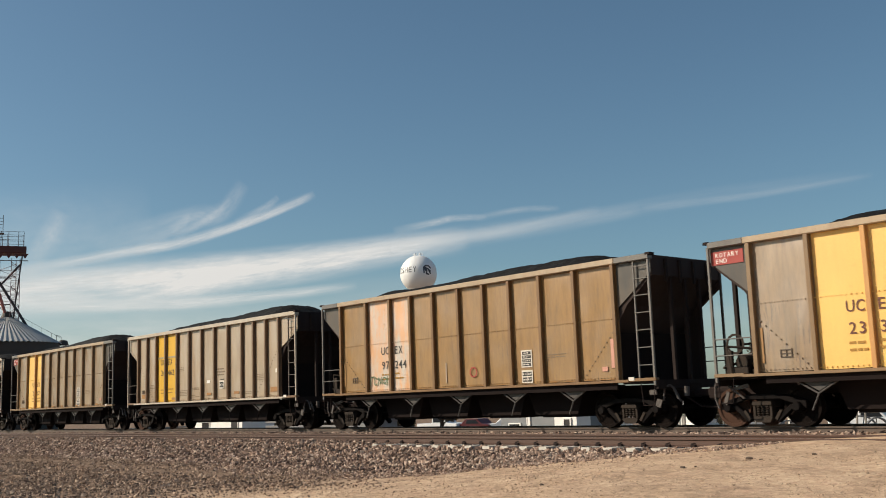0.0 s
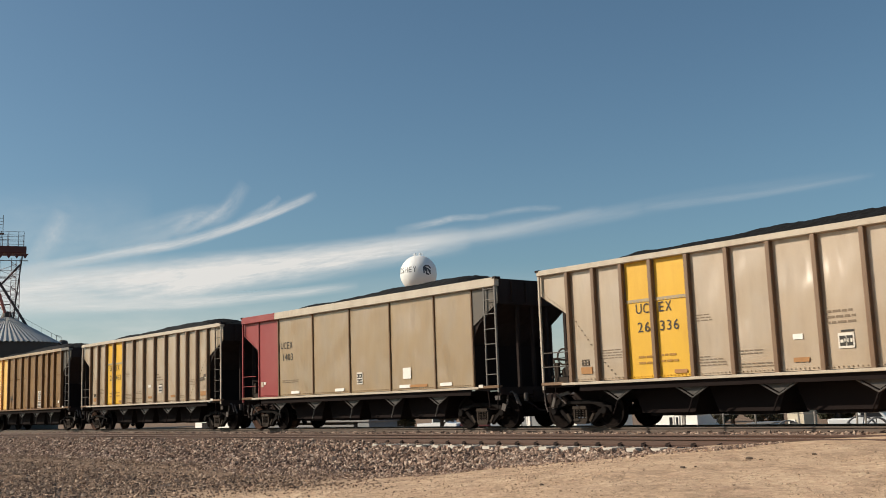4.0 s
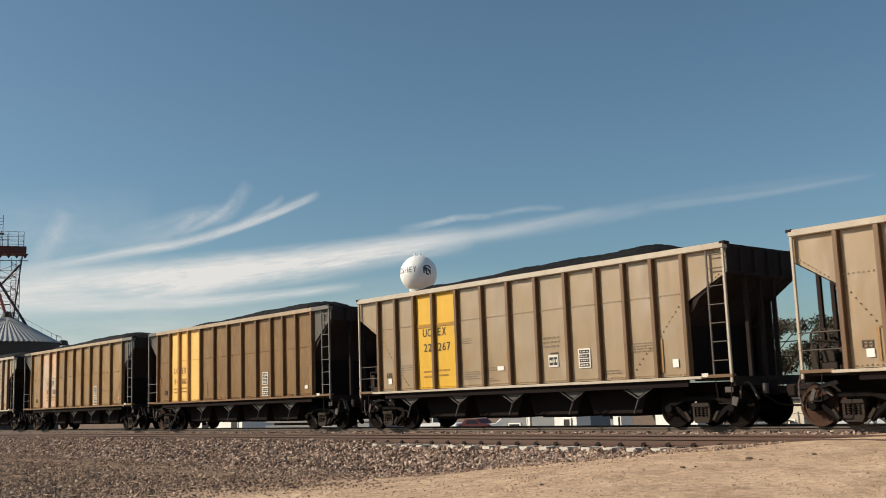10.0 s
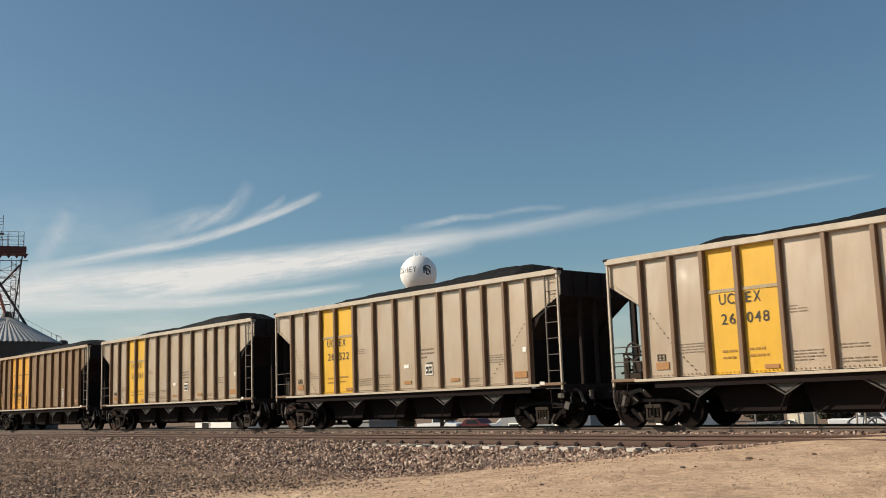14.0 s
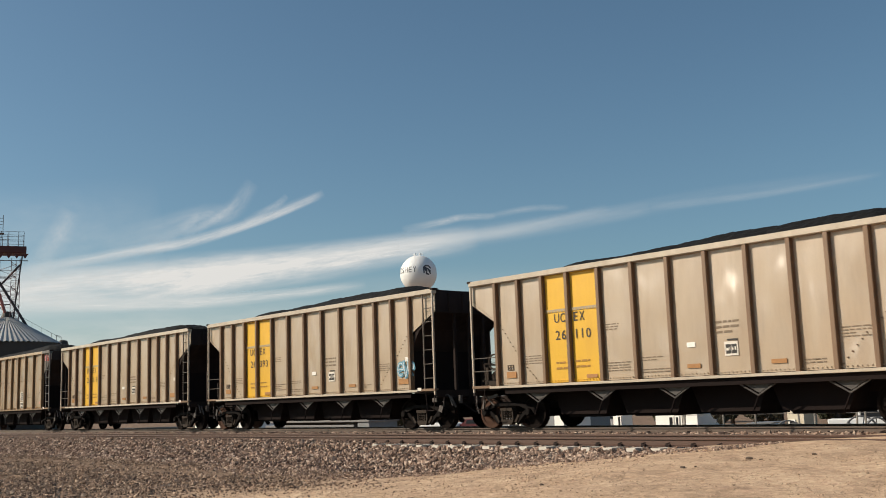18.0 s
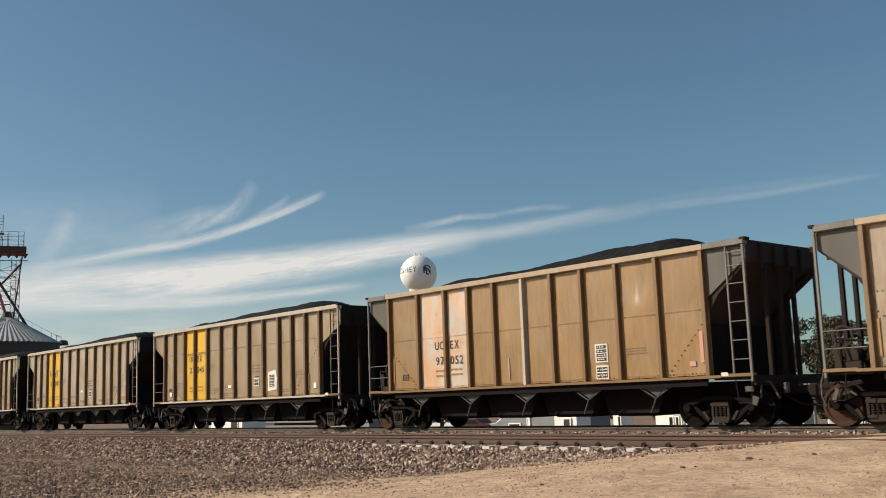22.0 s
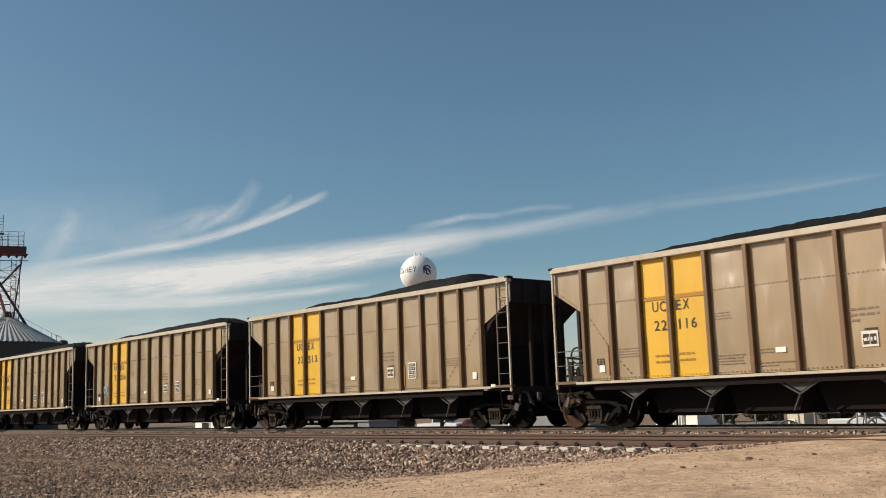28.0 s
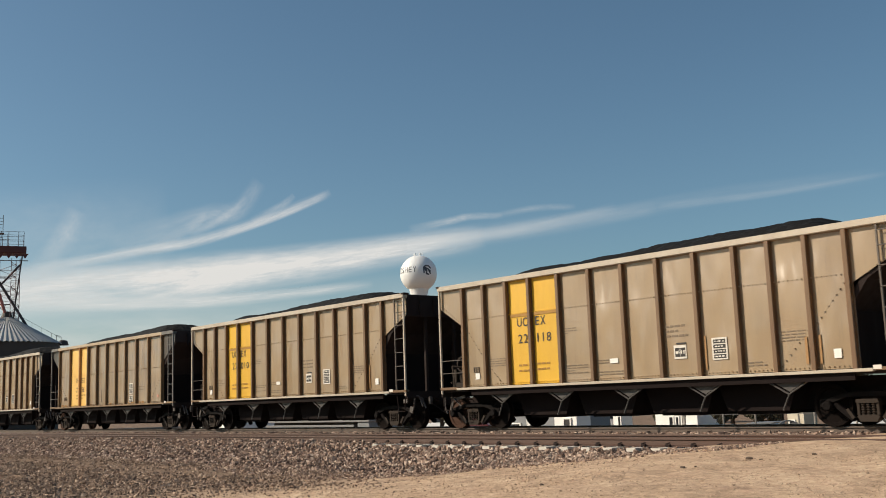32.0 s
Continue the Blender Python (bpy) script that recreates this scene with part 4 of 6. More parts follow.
def marks(car, k, shape, ribs, marked, number, extras):
    """Reporting marks, stencils, decals and sprayed tags on the camera's side."""
    rnd = random.Random(k * 7 + 1)
    if shape == "D":
        word("UCEX", 2.70, 3.04, 0.25, 0.205, car)
        word(number, 2.78, 2.60, 0.25, 0.195, car)
        small_print(2.8, 3.9, 1.85, 2, car, k)
        for x in (3.4, 6.2, 9.8, 11.8):
            plate("reflector", x, x + 0.55, 1.36, 1.46, WHITE, car)
        plate("decal", 1.5, 1.62, 1.75, 1.86, WHITE, car)
        plate("decal", 1.28, 1.45, 1.68, 1.86, CHORD, car)
        check_decal(7.5, 1.7, 0.32, 0.40, car, (2, 2))
        plate("patch", 10.0, 10.4, 1.65, 2.0, WHITE, car)
        plate("orange_patch", 10.3, 11.2, 1.37, 1.45, DECAL_ORANGE, car)
        return
    m = ribs[marked[1]]
    up = 2.92 if shape == "A" and "three" not in extras else 2.48
    if "three" in extras:
        up = 2.45
    a, b = number[:2], number[2:]
    ink = MAROON if len(number) == 4 else WORN_INK if number[:2] == "94" else INK
    word("UC", m - 0.57, up, 0.245, 0.225, car, ink)
    word("EX", m + 0.12, up, 0.245, 0.225, car, ink)
    word(a, m - 0.55, up - 0.47, 0.245, 0.215, car, ink)
    word(b, m + 0.13, up - 0.47, 0.245, 0.21, car, ink)
    small_print(m - 0.55, m - 0.15, 1.80, 2, car, k + 50, ON_YELLOW, height=0.05, gap=0.10)
    small_print(m + 0.14, m + 0.65, 1.82, 2, car, k + 51, ON_YELLOW, height=0.05, gap=0.10)
    old = "seam" in extras
    P = lambda i: ribs[i] + 0.13
    Q = lambda i: ribs[i + 1] - 0.13
    if shape == "A" and "three" not in extras:
        rivet_line(1.18, 3.02, 1.86, 2.12, 8, car)
        rivet_line(2.08, 1.86, 2.62, 1.34, 6, car)
        rivet_line(11.52, 1.40, 12.22, 2.15, 7, car)
        rivet_line(12.45, 2.30, 13.14, 3.10, 8, car)
        small_print(P(1), Q(1), 2.05, 4, car, k + 1)
        small_print(P(4), P(4) + 0.45, 2.72, 3, car, k + 2)
        small_print(P(4), Q(4) - 0.1, 1.72, 4, car, k + 3)
        small_print(P(5), Q(5) - 0.2, 1.80, 2, car, k + 4)
        small_print(P(5), Q(5), 1.50, 2, car, k + 5)
        small_print(P(10), Q(10), 2.16, 4, car, k + 6)
        small_print(P(9), P(9) + 0.5, 1.52, 2, car, k + 8)
        small_print(P(7), Q(7) - 0.2, 2.50, 3, car, k + 9, height=0.05, gap=0.07)
        check_decal(P(7) + 0.22, 1.86, 0.36, 0.33, car, (2, 1))
        plate("decal_hood", P(7) + 0.30, P(7) + 0.58, 2.07, 2.11, INK, car)
        framed_mark(P(0) + 0.22, P(0) + 0.46, 1.70, 1.86, car)
        if not old:
            plate("decal", P(6) + 0.28, P(6) + 0.52, 1.98, 2.10, WHITE, car)
            for i, dx in ((0, 0.18), (6, 0.25), (8, 0.3), (11, 0.12)):
                w = 0.5 if i == 11 else 0.38
                plate("orange_patch", P(i) + dx, P(i) + dx + w, 1.48, 1.66 if i in (0, 11) else 1.58, DECAL_ORANGE, car)
            plate("orange_patch", Q(3) - 0.45, Q(3) - 0.08, 1.38, 1.47, DECAL_ORANGE, car)
            plate("decal", Q(11) - 0.18, Q(11) - 0.04, 2.20, 2.34, WHITE, car)
        else:
            plate("decal", P(5) + 0.42, P(5) + 0.68, 1.72, 1.84, WHITE, car)
            check_decal(P(8) + 0.20, 1.78, 0.42, 0.52, car, (1, 4))
            plate("decal", P(0) + 0.30, P(0) + 0.48, 1.50, 1.68, WHITE, car)
            plate("decal", Q(11) - 0.35, Q(11) - 0.18, 1.52, 1.72, WHITE, car)
            for x in rnd.sample([Q(0) - 0.10, Q(5) - 0.06, P(11) - 0.02, P(8) - 0.02, Q(10) - 0.08], 3):
                plate("reflector", x, x + 0.065, 1.42, rnd.uniform(1.95, 2.25), REFLECTOR, car)
    else:
        last = len(ribs) - 2
        rivet_line(ribs[0] + 0.15, 2.45, ribs[1] - 0.25, 1.45, 10, car)
        rivet_line(ribs[last] + 0.25, 1.45, ribs[last + 1] - 0.15, 2.50, 10, car)
        d = 7 if shape == "B" else 9 if "three" in extras else 8
        x = P(d) + 0.22
        check_decal(x, 1.90, 0.42, 0.48, car, (1, 4))
        check_decal(x, 1.46, 0.42, 0.36, car, (2, 2))
        plate("reflector", P(0) - 0.04, P(0) + 0.05, 1.50, 2.30, REFLECTOR, car)
        plate("reflector", Q(last) - 0.10, Q(last), 1.60, 2.35, REFLECTOR if shape == "C" else PINK, car)
        plate("reflector", P(4) + 0.35, P(4) + 0.40, 1.45, 2.05, FADED if shape == "B" else REFLECTOR, car)
        framed_mark(P(0) + 0.45, P(0) + 0.74, 1.60, 1.78, car)
        plate("decal", Q(last) - 0.42, Q(last) - 0.24, 1.52, 1.64, WHITE if shape == "C" else PINK, car)
        for i in range(len(ribs) - 1):
            if i in marked or rnd.random() < 0.2:
                continue
            bm, x = bmesh.new(), P(i) + rnd.uniform(0.0, 0.3)
            while x < Q(i) - 0.1:
                w, h = rnd.uniform(0.15, 0.50), rnd.uniform(0.02, 0.10 if len(number) == 4 else 0.045)
                prism(bm, [(x, 1.30), (x + w * 0.2, 1.30 + h), (x + w * 0.7, 1.30 + h * rnd.uniform(0.6, 1.0)), (x + w, 1.30)], SKIN - 0.032, SKIN - 0.020)
                x += w + rnd.uniform(0.0, 0.25)
            tagged(part("rust", bm, RUST_ORANGE, car, "orange rust along the foot of the sheet"), kind="stuff")
        small_print(P(last - 1), Q(last - 1) - 0.3, 2.05, 3, car, k + 33)
    tags(car, k, ribs, P, extras)


def tags(car, k, ribs, P, extras):
    y = SKIN - 0.036
    if k == 28:
        x, z = P(1), 2.0
        lines = [[(x + 0.16, z + 0.16), (x + 0.05, z + 0.08), (x + 0.08, z - 0.10), (x + 0.18, z - 0.14)], [(x + 0.22, z + 0.20), (x + 0.33, z - 0.10), (x + 0.47, z + 0.24)], [(x + 0.38, z - 0.12), (x + 0.52, z - 0.16)]]
        part("sprayed_tag", strokes(bmesh.new(), lines, y, 0.11), TAG_BLUE, car, "light blue sprayed tag")
        part("sprayed_tag", strokes(bmesh.new(), lines[:2], y - 0.014, 0.05), TAG_WHITE, car, "white inner line of a sprayed tag")
        part("sprayed_tag", strokes(bmesh.new(), [[(x + 0.1, z - 0.35), (x + 0.42, z - 0.42)], [(x + 0.2, z - 0.52), (x + 0.3, z - 0.25)]], y, 0.14), STENCIL, car, "dark faded sprayed tag")
    elif "blue_tag" in extras:
        x, z = P(11) + 0.12, 1.92
        e1 = [(x + 0.02, z + 0.02)] + arc(x + 0.16, z + 0.04, 0.15, 0.2, 0, 300)
        v = [(x + 0.30, z + 0.28), (x + 0.42, z - 0.22), (x + 0.58, z + 0.34)]
        e2 = [(x + 0.55, z + 0.02)] + arc(x + 0.68, z + 0.04, 0.14, 0.2, 0, 300)
        part("sprayed_tag", strokes(bmesh.new(), [e1, v, e2], y, 0.12), TAG_BLUE, car, "light blue sprayed tag")
        part("sprayed_tag", strokes(bmesh.new(), [e1, v, e2], y - 0.014, 0.03), TAG_WHITE, car, "white inner line of a sprayed tag")
    if k == 1:
        x, z = ribs[1] + 0.15, 1.62
        lines = [[(x, z - 0.12), (x + 0.03, z + 0.14), (x + 0.2, z + 0.16)], arc(x + 0.28, z, 0.09, 0.12, 30, 330), [(x + 0.42, z - 0.14), (x + 0.45, z + 0.12), (x + 0.56, z - 0.1), (x + 0.6, z + 0.14)],
                 arc(x + 0.76, z + 0.02, 0.1, 0.1, 0, 340), [(x + 0.9, z - 0.15), (x + 0.94, z + 0.15)]]
        part("sprayed_tag", strokes(bmesh.new(), lines, y, 0.035), TAG_GREEN, car, "dark green sprayed tag")
        part("sprayed_tag", strokes(bmesh.new(), [arc(ribs[5] + 0.55, 1.72, 0.15, 0.14, 0, 350)], y, 0.04), PLACARD, car, "red sprayed ring")
    if k == 25:
        for i in (1, 6, 9, 11):
            x, z = P(i) + 0.1, 1.75
            part("sprayed_tag", strokes(bmesh.new(), [[(x, z), (x + 0.1, z + 0.4), (x + 0.2, z + 0.05), (x + 0.32, z + 0.45), (x + 0.45, z + 0.1)]], y, 0.05), STENCIL if i == 1 else FADED, car, "faded white sprayed tag")
    if k == 22:
        x = P(8) + 0.10
        sheet_bm = prism(bmesh.new(), [(x, 1.50), (x + 0.03, 2.22), (x + 0.56, 2.30), (x + 0.66, 1.98), (x + 0.62, 1.56), (x + 0.30, 1.53)], SKIN - 0.016, SKIN - 0.010)
        part("decal_backing", sheet_bm, WHITE, car, "torn white sheet behind the decal")
    if k == 6:
        x = P(11)
        part("sprayed_tag", strokes(bmesh.new(), [[(x + 0.05, 2.16), (x + 0.42, 2.20)], [(x + 0.45, 2.30), (x + 0.62, 2.32)]], y, 0.13), FRAME_INK, car, "dark smear of paint")
        part("sprayed_tag", strokes(bmesh.new(), [[(x + 0.10, 1.82), (x + 0.35, 1.80), (x + 0.42, 1.90)]], y, 0.06), FADED, car, "pale smear of paint")
    if k == 7:
        x, z = P(4) + 0.2, 1.7
        part("sprayed_tag", strokes(bmesh.new(), [[(x, z), (x + 0.05, z + 0.35), (x + 0.15, z), (x + 0.25, z + 0.4), (x + 0.35, z + 0.05), (x + 0.5, z + 0.4)], [(x, z + 0.2), (x + 0.55, z + 0.15)]], y, 0.04), INK, car, "thin black sprayed tag")
    if "rotary" in extras or "rotary_front" in extras:
        front = "rotary_front" in extras
        x0 = LENGTH - 0.98 if front else 0.10
        p = plate("placard", x0, x0 + 0.86, 3.86, 4.18, PLACARD, car, "red placard with white words")
        for txt, z in (("ROTARY", 4.04), ("END", 3.90)):
            word(txt, x0 + 0.10, z, 0.10, 0.11, p, WHITE, SKIN - 0.032, "white letter on a red placard")


# shape, paint, marked panels, number, extras; from the front of the train to its rear
CARS = [
    ("B", "umber", "cream", "2338", ("rotary",)), ("B", "brown", "peach", "97244", ()), ("A", "grey", "yellow", "26462", ("patchseam",)),
    ("B", "umber", "cream", "2512", ("rotary",)), ("A", "grey", "yellow", "26336", ("patchseam",)), ("D", "tan", "red", "1403", ()),
    ("A", "grey", "yellow", "26463", ("patchseam",)), ("C", "russet", "cream", "94234", ("seam",)), ("A", "tan", "yellow", "22623", ("seam",)),
    ("A", "tan", "yellow", "22193", ("seam",)), ("A", "tan", "yellow", "22267", ("seam",)), ("C", "russet", "cream", "94007", ("seam",)),
    ("B", "brown", "peach", "97100", ()), ("A", "grey", "yellow", "26048", ("patchseam",)), ("A", "grey", "yellow", "26522", ("patchseam",)),
    ("A", "grey", "yellow", "26361", ("patchseam",)), ("A", "rustbrown", "orange", "95048", ("three", "patchseam")), ("A", "grey", "yellow", "26110", ("patchseam",)),
    ("A", "grey", "yellow", "26393", ("patchseam", "blue_tag")), ("A", "grey", "yellow", "26319", ("patchseam",)), ("B", "umber", "cream", "2429", ("rotary_front",)),
    ("B", "brown", "peach", "97052", ("pale_rib",)), ("A", "tan", "yellow", "22045", ("seam",)), ("A", "grey", "yellow", "26083", ("patchseam",)),
    ("A", "grey", "yellow", "26045", ("patchseam",)), ("A", "tan", "yellow", "22071", ("seam",)), ("A", "tan", "yellow", "22116", ("seam",)),
    ("A", "tan", "yellow", "22513", ("seam",)), ("A", "tan", "yellow", "22256", ("seam", "blue_tag")), ("A", "tan", "yellow", "22051", ("seam",)),
    ("A", "tan", "yellow", "22118", ("seam",)), ("A", "tan", "yellow", "22010", ("seam",)), ("B", "umber", "cream", "2356", ()),
    ("A", "tan", "yellow", "22290", ("seam",)), ("A", "tan", "yellow", "22341", ("seam",)),
]
for k, row in enumerate(CARS):
    coal_car(k, *row)


# ---- beyond the tracks ----
def water_tower():
    """A white ball on a stem, with the town's name round it."""
    base = tagged(new("water_tower"), "white spherical water tower with dark lettering and an emblem", "water tower")
    base.matrix_basis = pose(-255.7, 214.4, LEVEL, 0, 0, 50)
    h, r = 43.4, 6.1
    white = plain("white_tank_paint", (0.80, 0.80, 0.79), 0.45, scale=0.4, vary=0.12, bump=0.03)
    dark = plain("navy_tank_lettering", (0.07, 0.075, 0.09), 0.5)
    bm = bmesh.new()
    bmesh.ops.create_uvsphere(bm, u_segments=64, v_segments=40, radius=r, matrix=Matrix.Translation((0, 0, h)))
    part("tank", bm, white, base, soft=True)
    bm = bmesh.new()
    lathe(bm, [(3.6, -1.75), (2.2, 3.5), (1.7, 7), (1.9, h - 10), (3.3, h - 5.0)], "Z", 24)
    part("stem", bm, white, base, soft=True)

    def wrapped(bm):
        """Lays flat x, z shapes round the ball; x is metres along its girth."""
        bmesh.ops.subdivide_edges(bm, edges=bm.edges[:], cuts=1)
        for v in bm.verts:
            a, b = v.co.x / r, v.co.z / r
            v.co = Vector((math.sin(a) * math.cos(b), -math.cos(a) * math.cos(b), math.sin(b))) * (r + 0.03) + Vector((0, 0, h))
        return bm

    for i, ch in enumerate("HERSHEY"):
        part("lettering", wrapped(lettering(bmesh.new(), ch, -11.3 + i * 1.55, 0, -0.1, 1.85, 1.48)), dark, base)
    lines = [[(1.9, -0.4), (1.8, 1.3), (2.6, 2.0), (3.7, 1.9), (4.4, 1.2)], [(2.1, 1.0), (3.0, 1.1), (4.3, 0.2)], [(2.9, 1.0), (2.7, -0.7), (3.6, -0.9)], [(3.5, 0.6), (4.2, -0.6)], [(2.3, 1.6), (2.5, 0.2)]]
    part("emblem", wrapped(strokes(bmesh.new(), lines, 0, 0.52)), dark, base, "dark blue emblem")
    for x in (-0.9, 0.7):
        bm = bmesh.new()
        lathe(bm, [(0.0, r - 0.2), (0.42, r - 0.2), (0.42, r + 0.5), (0.2, r + 0.75), (0.0, r + 0.75)], "Z", 12, (x, 0, h))
        part("vent", bm, white, base)
    rail_bm = bmesh.new()
    for i in range(10):
        a = 2 * math.pi * i / 10
        c = Vector((1.6 * math.cos(a), 1.6 * math.sin(a), h + r - 0.25))
        rod(rail_bm, c, c + Vector((0, 0, 1.0)), 0.04, 5)
    part("railing", rail_bm, white, base)
    return base


water_tower()


def galvanised(name, color, rough, metal, pleat=0.0):
    n = Nodes(name)
    v = n.coords("Object")
    a = n.noise(v, 0.6, 6, 0.6)
    b = n.noise(v, 7.0, 4, 0.6)
    c = n.mix(n.maths("MULTIPLY", a, 0.7), shade(color, 1.15), shade(color, 0.55))
    c = n.mix(n.maths("MULTIPLY", b, 0.3), c, shade(color, 0.6))
    return n.done(c, rough, metal)


def grain_bin():
    base = tagged(new("grain_bin"), "large round steel grain bin with a ribbed conical roof", "grain bin")
    base.matrix_basis = pose(-206.5, 67.0, LEVEL, 0, 0, 72)
    R, eave, apex = 9.9, 15.4, 20.9
    roof_mat = galvanised("bin_roof_steel", (0.50, 0.49, 0.47), 0.45, 0.25)
    # wall, caps and railing are much darker than the roof
    wall_mat = galvanised("dark_bin_wall", (0.055, 0.047, 0.042), 0.7, 0.0)
    bm = bmesh.new()
    n = 64
    for i in range(n):
        a0, a1 = 2 * math.pi * i / n, 2 * math.pi * (i + 1) / n
        am = (a0 + a1) / 2
        lo, hi = R + 0.35, 0.9
        p = [(lo, a0, eave + 0.17), (lo, am, eave - 0.05), (lo, a1, eave + 0.17), (hi, a1, apex), (hi, am, apex - 0.05), (hi, a0, apex)]
        vs = [bm.verts.new((q * math.cos(t), q * math.sin(t), z)) for q, t, z in p]
        bm.faces.new((vs[0], vs[1], vs[4], vs[5]))
        bm.faces.new((vs[1], vs[2], vs[3], vs[4]))
    bmesh.ops.remove_doubles(bm, verts=bm.verts[:], dist=0.001)
    part("roof", bm, roof_mat, base, "pleated grey steel roof")
    bm = bmesh.new()
    prof = [(R, -1.75)] + [(R + (0.04 if i % 2 else 0.0), i * 0.35) for i in range(43)] + [(R, eave)]
    lathe(bm, prof, "Z", 64)
    part("wall", bm, wall_mat, base, soft=True)
    bm = bmesh.new()
    lathe(bm, [(0.0, apex + 1.0), (0.7, apex + 1.0), (1.1, apex - 0.1), (0.0, apex - 0.1)], "Z", 16)
    part("cap", bm, wall_mat, base)
    bm = bmesh.new()
    rod(bm, (R + 0.2, -0.4, eave + 0.2), (R + 0.2, -0.4, eave + 1.5), 0.05, 6)
    rod(bm, (R - 0.7, -0.4, eave + 0.6), (R - 0.7, -0.4, eave + 1.8), 0.05, 6)
    rod(bm, (R + 0.2, -0.4, eave + 1.5), (R - 0.7, -0.4, eave + 1.8), 0.05, 6)
    for i in range(6):
        t = i / 5
        a = Vector((R + 0.2, -0.4, eave + 1.2)).lerp(Vector((1.0, -0.4, apex + 0.9)), t)
        rod(bm, a - Vector((0, 0, 0.9)), a, 0.03, 5)
    rod(bm, (R + 0.2, -0.4, eave + 1.2), (1.0, -0.4, apex + 0.9), 0.03, 5)
    part("roof_railing", bm, wall_mat, base)
    bm = bmesh.new()
    lathe(bm, [(0.0, eave + 0.9), (0.8, eave + 0.7), (1.1, eave - 0.2), (0.0, eave - 0.2)], "Z", 14, (R + 0.6, 0, 0))
    part("side_cap", bm, wall_mat, base)
    return base


grain_bin()


def elevator_tower():
    """The lattice tower with its red platform and the spouts to the bins."""
    base = tagged(new("grain_elevator_tower"), "steel lattice elevator tower with a red platform and spouts", "grain elevator")
    base.matrix_basis = pose(-207.0, 66.7, LEVEL, 0, 0, 72)
    grey = plain("tower_steel", (0.085, 0.066, 0.066), 0.6, 0.2, scale=0.8)
    red = plain("red_oxide_steel", (0.105, 0.030, 0.024), 0.6, 0.1, scale=0.5)
    pink = plain("sunlit_red_spout", (0.42, 0.14, 0.11), 0.5, 0.1, scale=0.7)
    pale = plain("pale_ladder_steel", (0.46, 0.41, 0.41), 0.6, 0.2, scale=0.8)
    purple = plain("faded_maroon_steel", (0.24, 0.155, 0.165), 0.6, 0.2, scale=0.8)
    z0, z1 = 32.4, 34.8
    bm = bmesh.new()
    box(bm, (-3.6, -2.2, z0 + 1.0), (3.7, 2.2, z1), 0.12)
    part("platform", bm, red, base, "dark red platform")
    for i in range(5):
        bm = bmesh.new()
        x = -3.2 + i * 1.5
        prism(bm, [(x, z0 + 0.9), (x + 0.65, z0 - 0.1), (x + 1.3, z0 + 0.9)], -2.2, -2.05)
        part("bracket", bm, red, base)
    bm = bmesh.new()
    box(bm, (-3.9, -2.4, z0 - 0.55), (4.0, -1.8, z0 - 0.47))
    part("lower_walkway", bm, grey, base)
    for (xa, xb) in ((3.0, 1.1), (-3.0, -1.4)):
        for y in (-2.0, 2.0):
            bm = bmesh.new()
            rod(bm, (xa, y, z0 + 0.9), (xb, y * 0.6, 16.0), 0.13, 6)
            part("leg", bm, grey, base)
    for a, b, r, mat in (((-1.9, -1.2, 29.0), (4.6, -1.2, 18.2), 0.26, grey), ((2.6, -1.0, 31.2), (-1.8, -1.0, 26.0), 0.20, grey), ((-1.6, -1.6, 27.0), (0.1, -1.6, 21.6), 0.30, pink),
                         ((-3.8, -1.0, 28.0), (-1.9, -1.0, 29.0), 0.26, grey)):
        bm = bmesh.new()
        rod(bm, a, b, r, 8)
        part("spout", bm, mat, base)
    # the lattice column with its landings
    for x in (-1.1, 1.9):
        for y in (0.4, 2.0):
            bm = bmesh.new()
            rod(bm, (x, y, -1.75), (x, y, z0), 0.07, 5)
            part("column_post", bm, pale, base)
    bm = bmesh.new()
    for i in range(22):
        z = 4.0 + i * 1.25
        s = 1 if i % 2 else -1
        rod(bm, (0.4 - 1.5 * s, 0.4, z), (0.4 + 1.5 * s, 0.4, z + 1.25), 0.05, 4)
        rod(bm, (-1.1, 0.4, z), (1.9, 0.4, z), 0.04, 4)
        rod(bm, (1.9, 0.4, z), (1.9, 2.0, z + 1.25), 0.035, 4)
    tagged(part("lattice", bm, pale, base), kind="stuff")
    for y in (-1.5, 1.2):
        for xa, xb in ((-3.2, -1.8), (1.0, 2.6)):
            bm = bmesh.new()
            for i in range(11):
                z = 18.0 + i * 1.25
                rod(bm, (xa if i % 2 else xb, y, z), (xb if i % 2 else xa, y, z + 1.25), 0.045, 4)
                rod(bm, (xa, y, z), (xb, y, z), 0.04, 4)
            for x in (xa, xb):
                rod(bm, (x, y, 16.0), (x, y, z0), 0.06, 4)
            tagged(part("lattice", bm, pale if y > 0 else purple, base), kind="stuff")
    for z in (20.5, 23.3, 26.0, 28.6):
        bm = bmesh.new()
        box(bm, (-2.0, -0.4, z), (1.0, 0.3, z + 0.12))
        part("landing", bm, grey, base)
    for x, y in ((-3.4, -2.1), (-1.0, -2.1), (0.4, -2.1), (2.2, -2.1), (3.2, -2.1), (3.2, 2.0), (0.2, 2.0)):
        bm = bmesh.new()
        rod(bm, (x, y, z1), (x, y, z1 + 2.9), 0.055, 5)
        part("rail_post", bm, grey, base)
    for z in (1.0, 1.9, 2.9):
        for y in (-2.1, 2.0):
            bm = bmesh.new()
            rod(bm, (-3.4, y, z1 + z), (3.2, y, z1 + z), 0.035, 4)
            part("handrail", bm, grey, base)
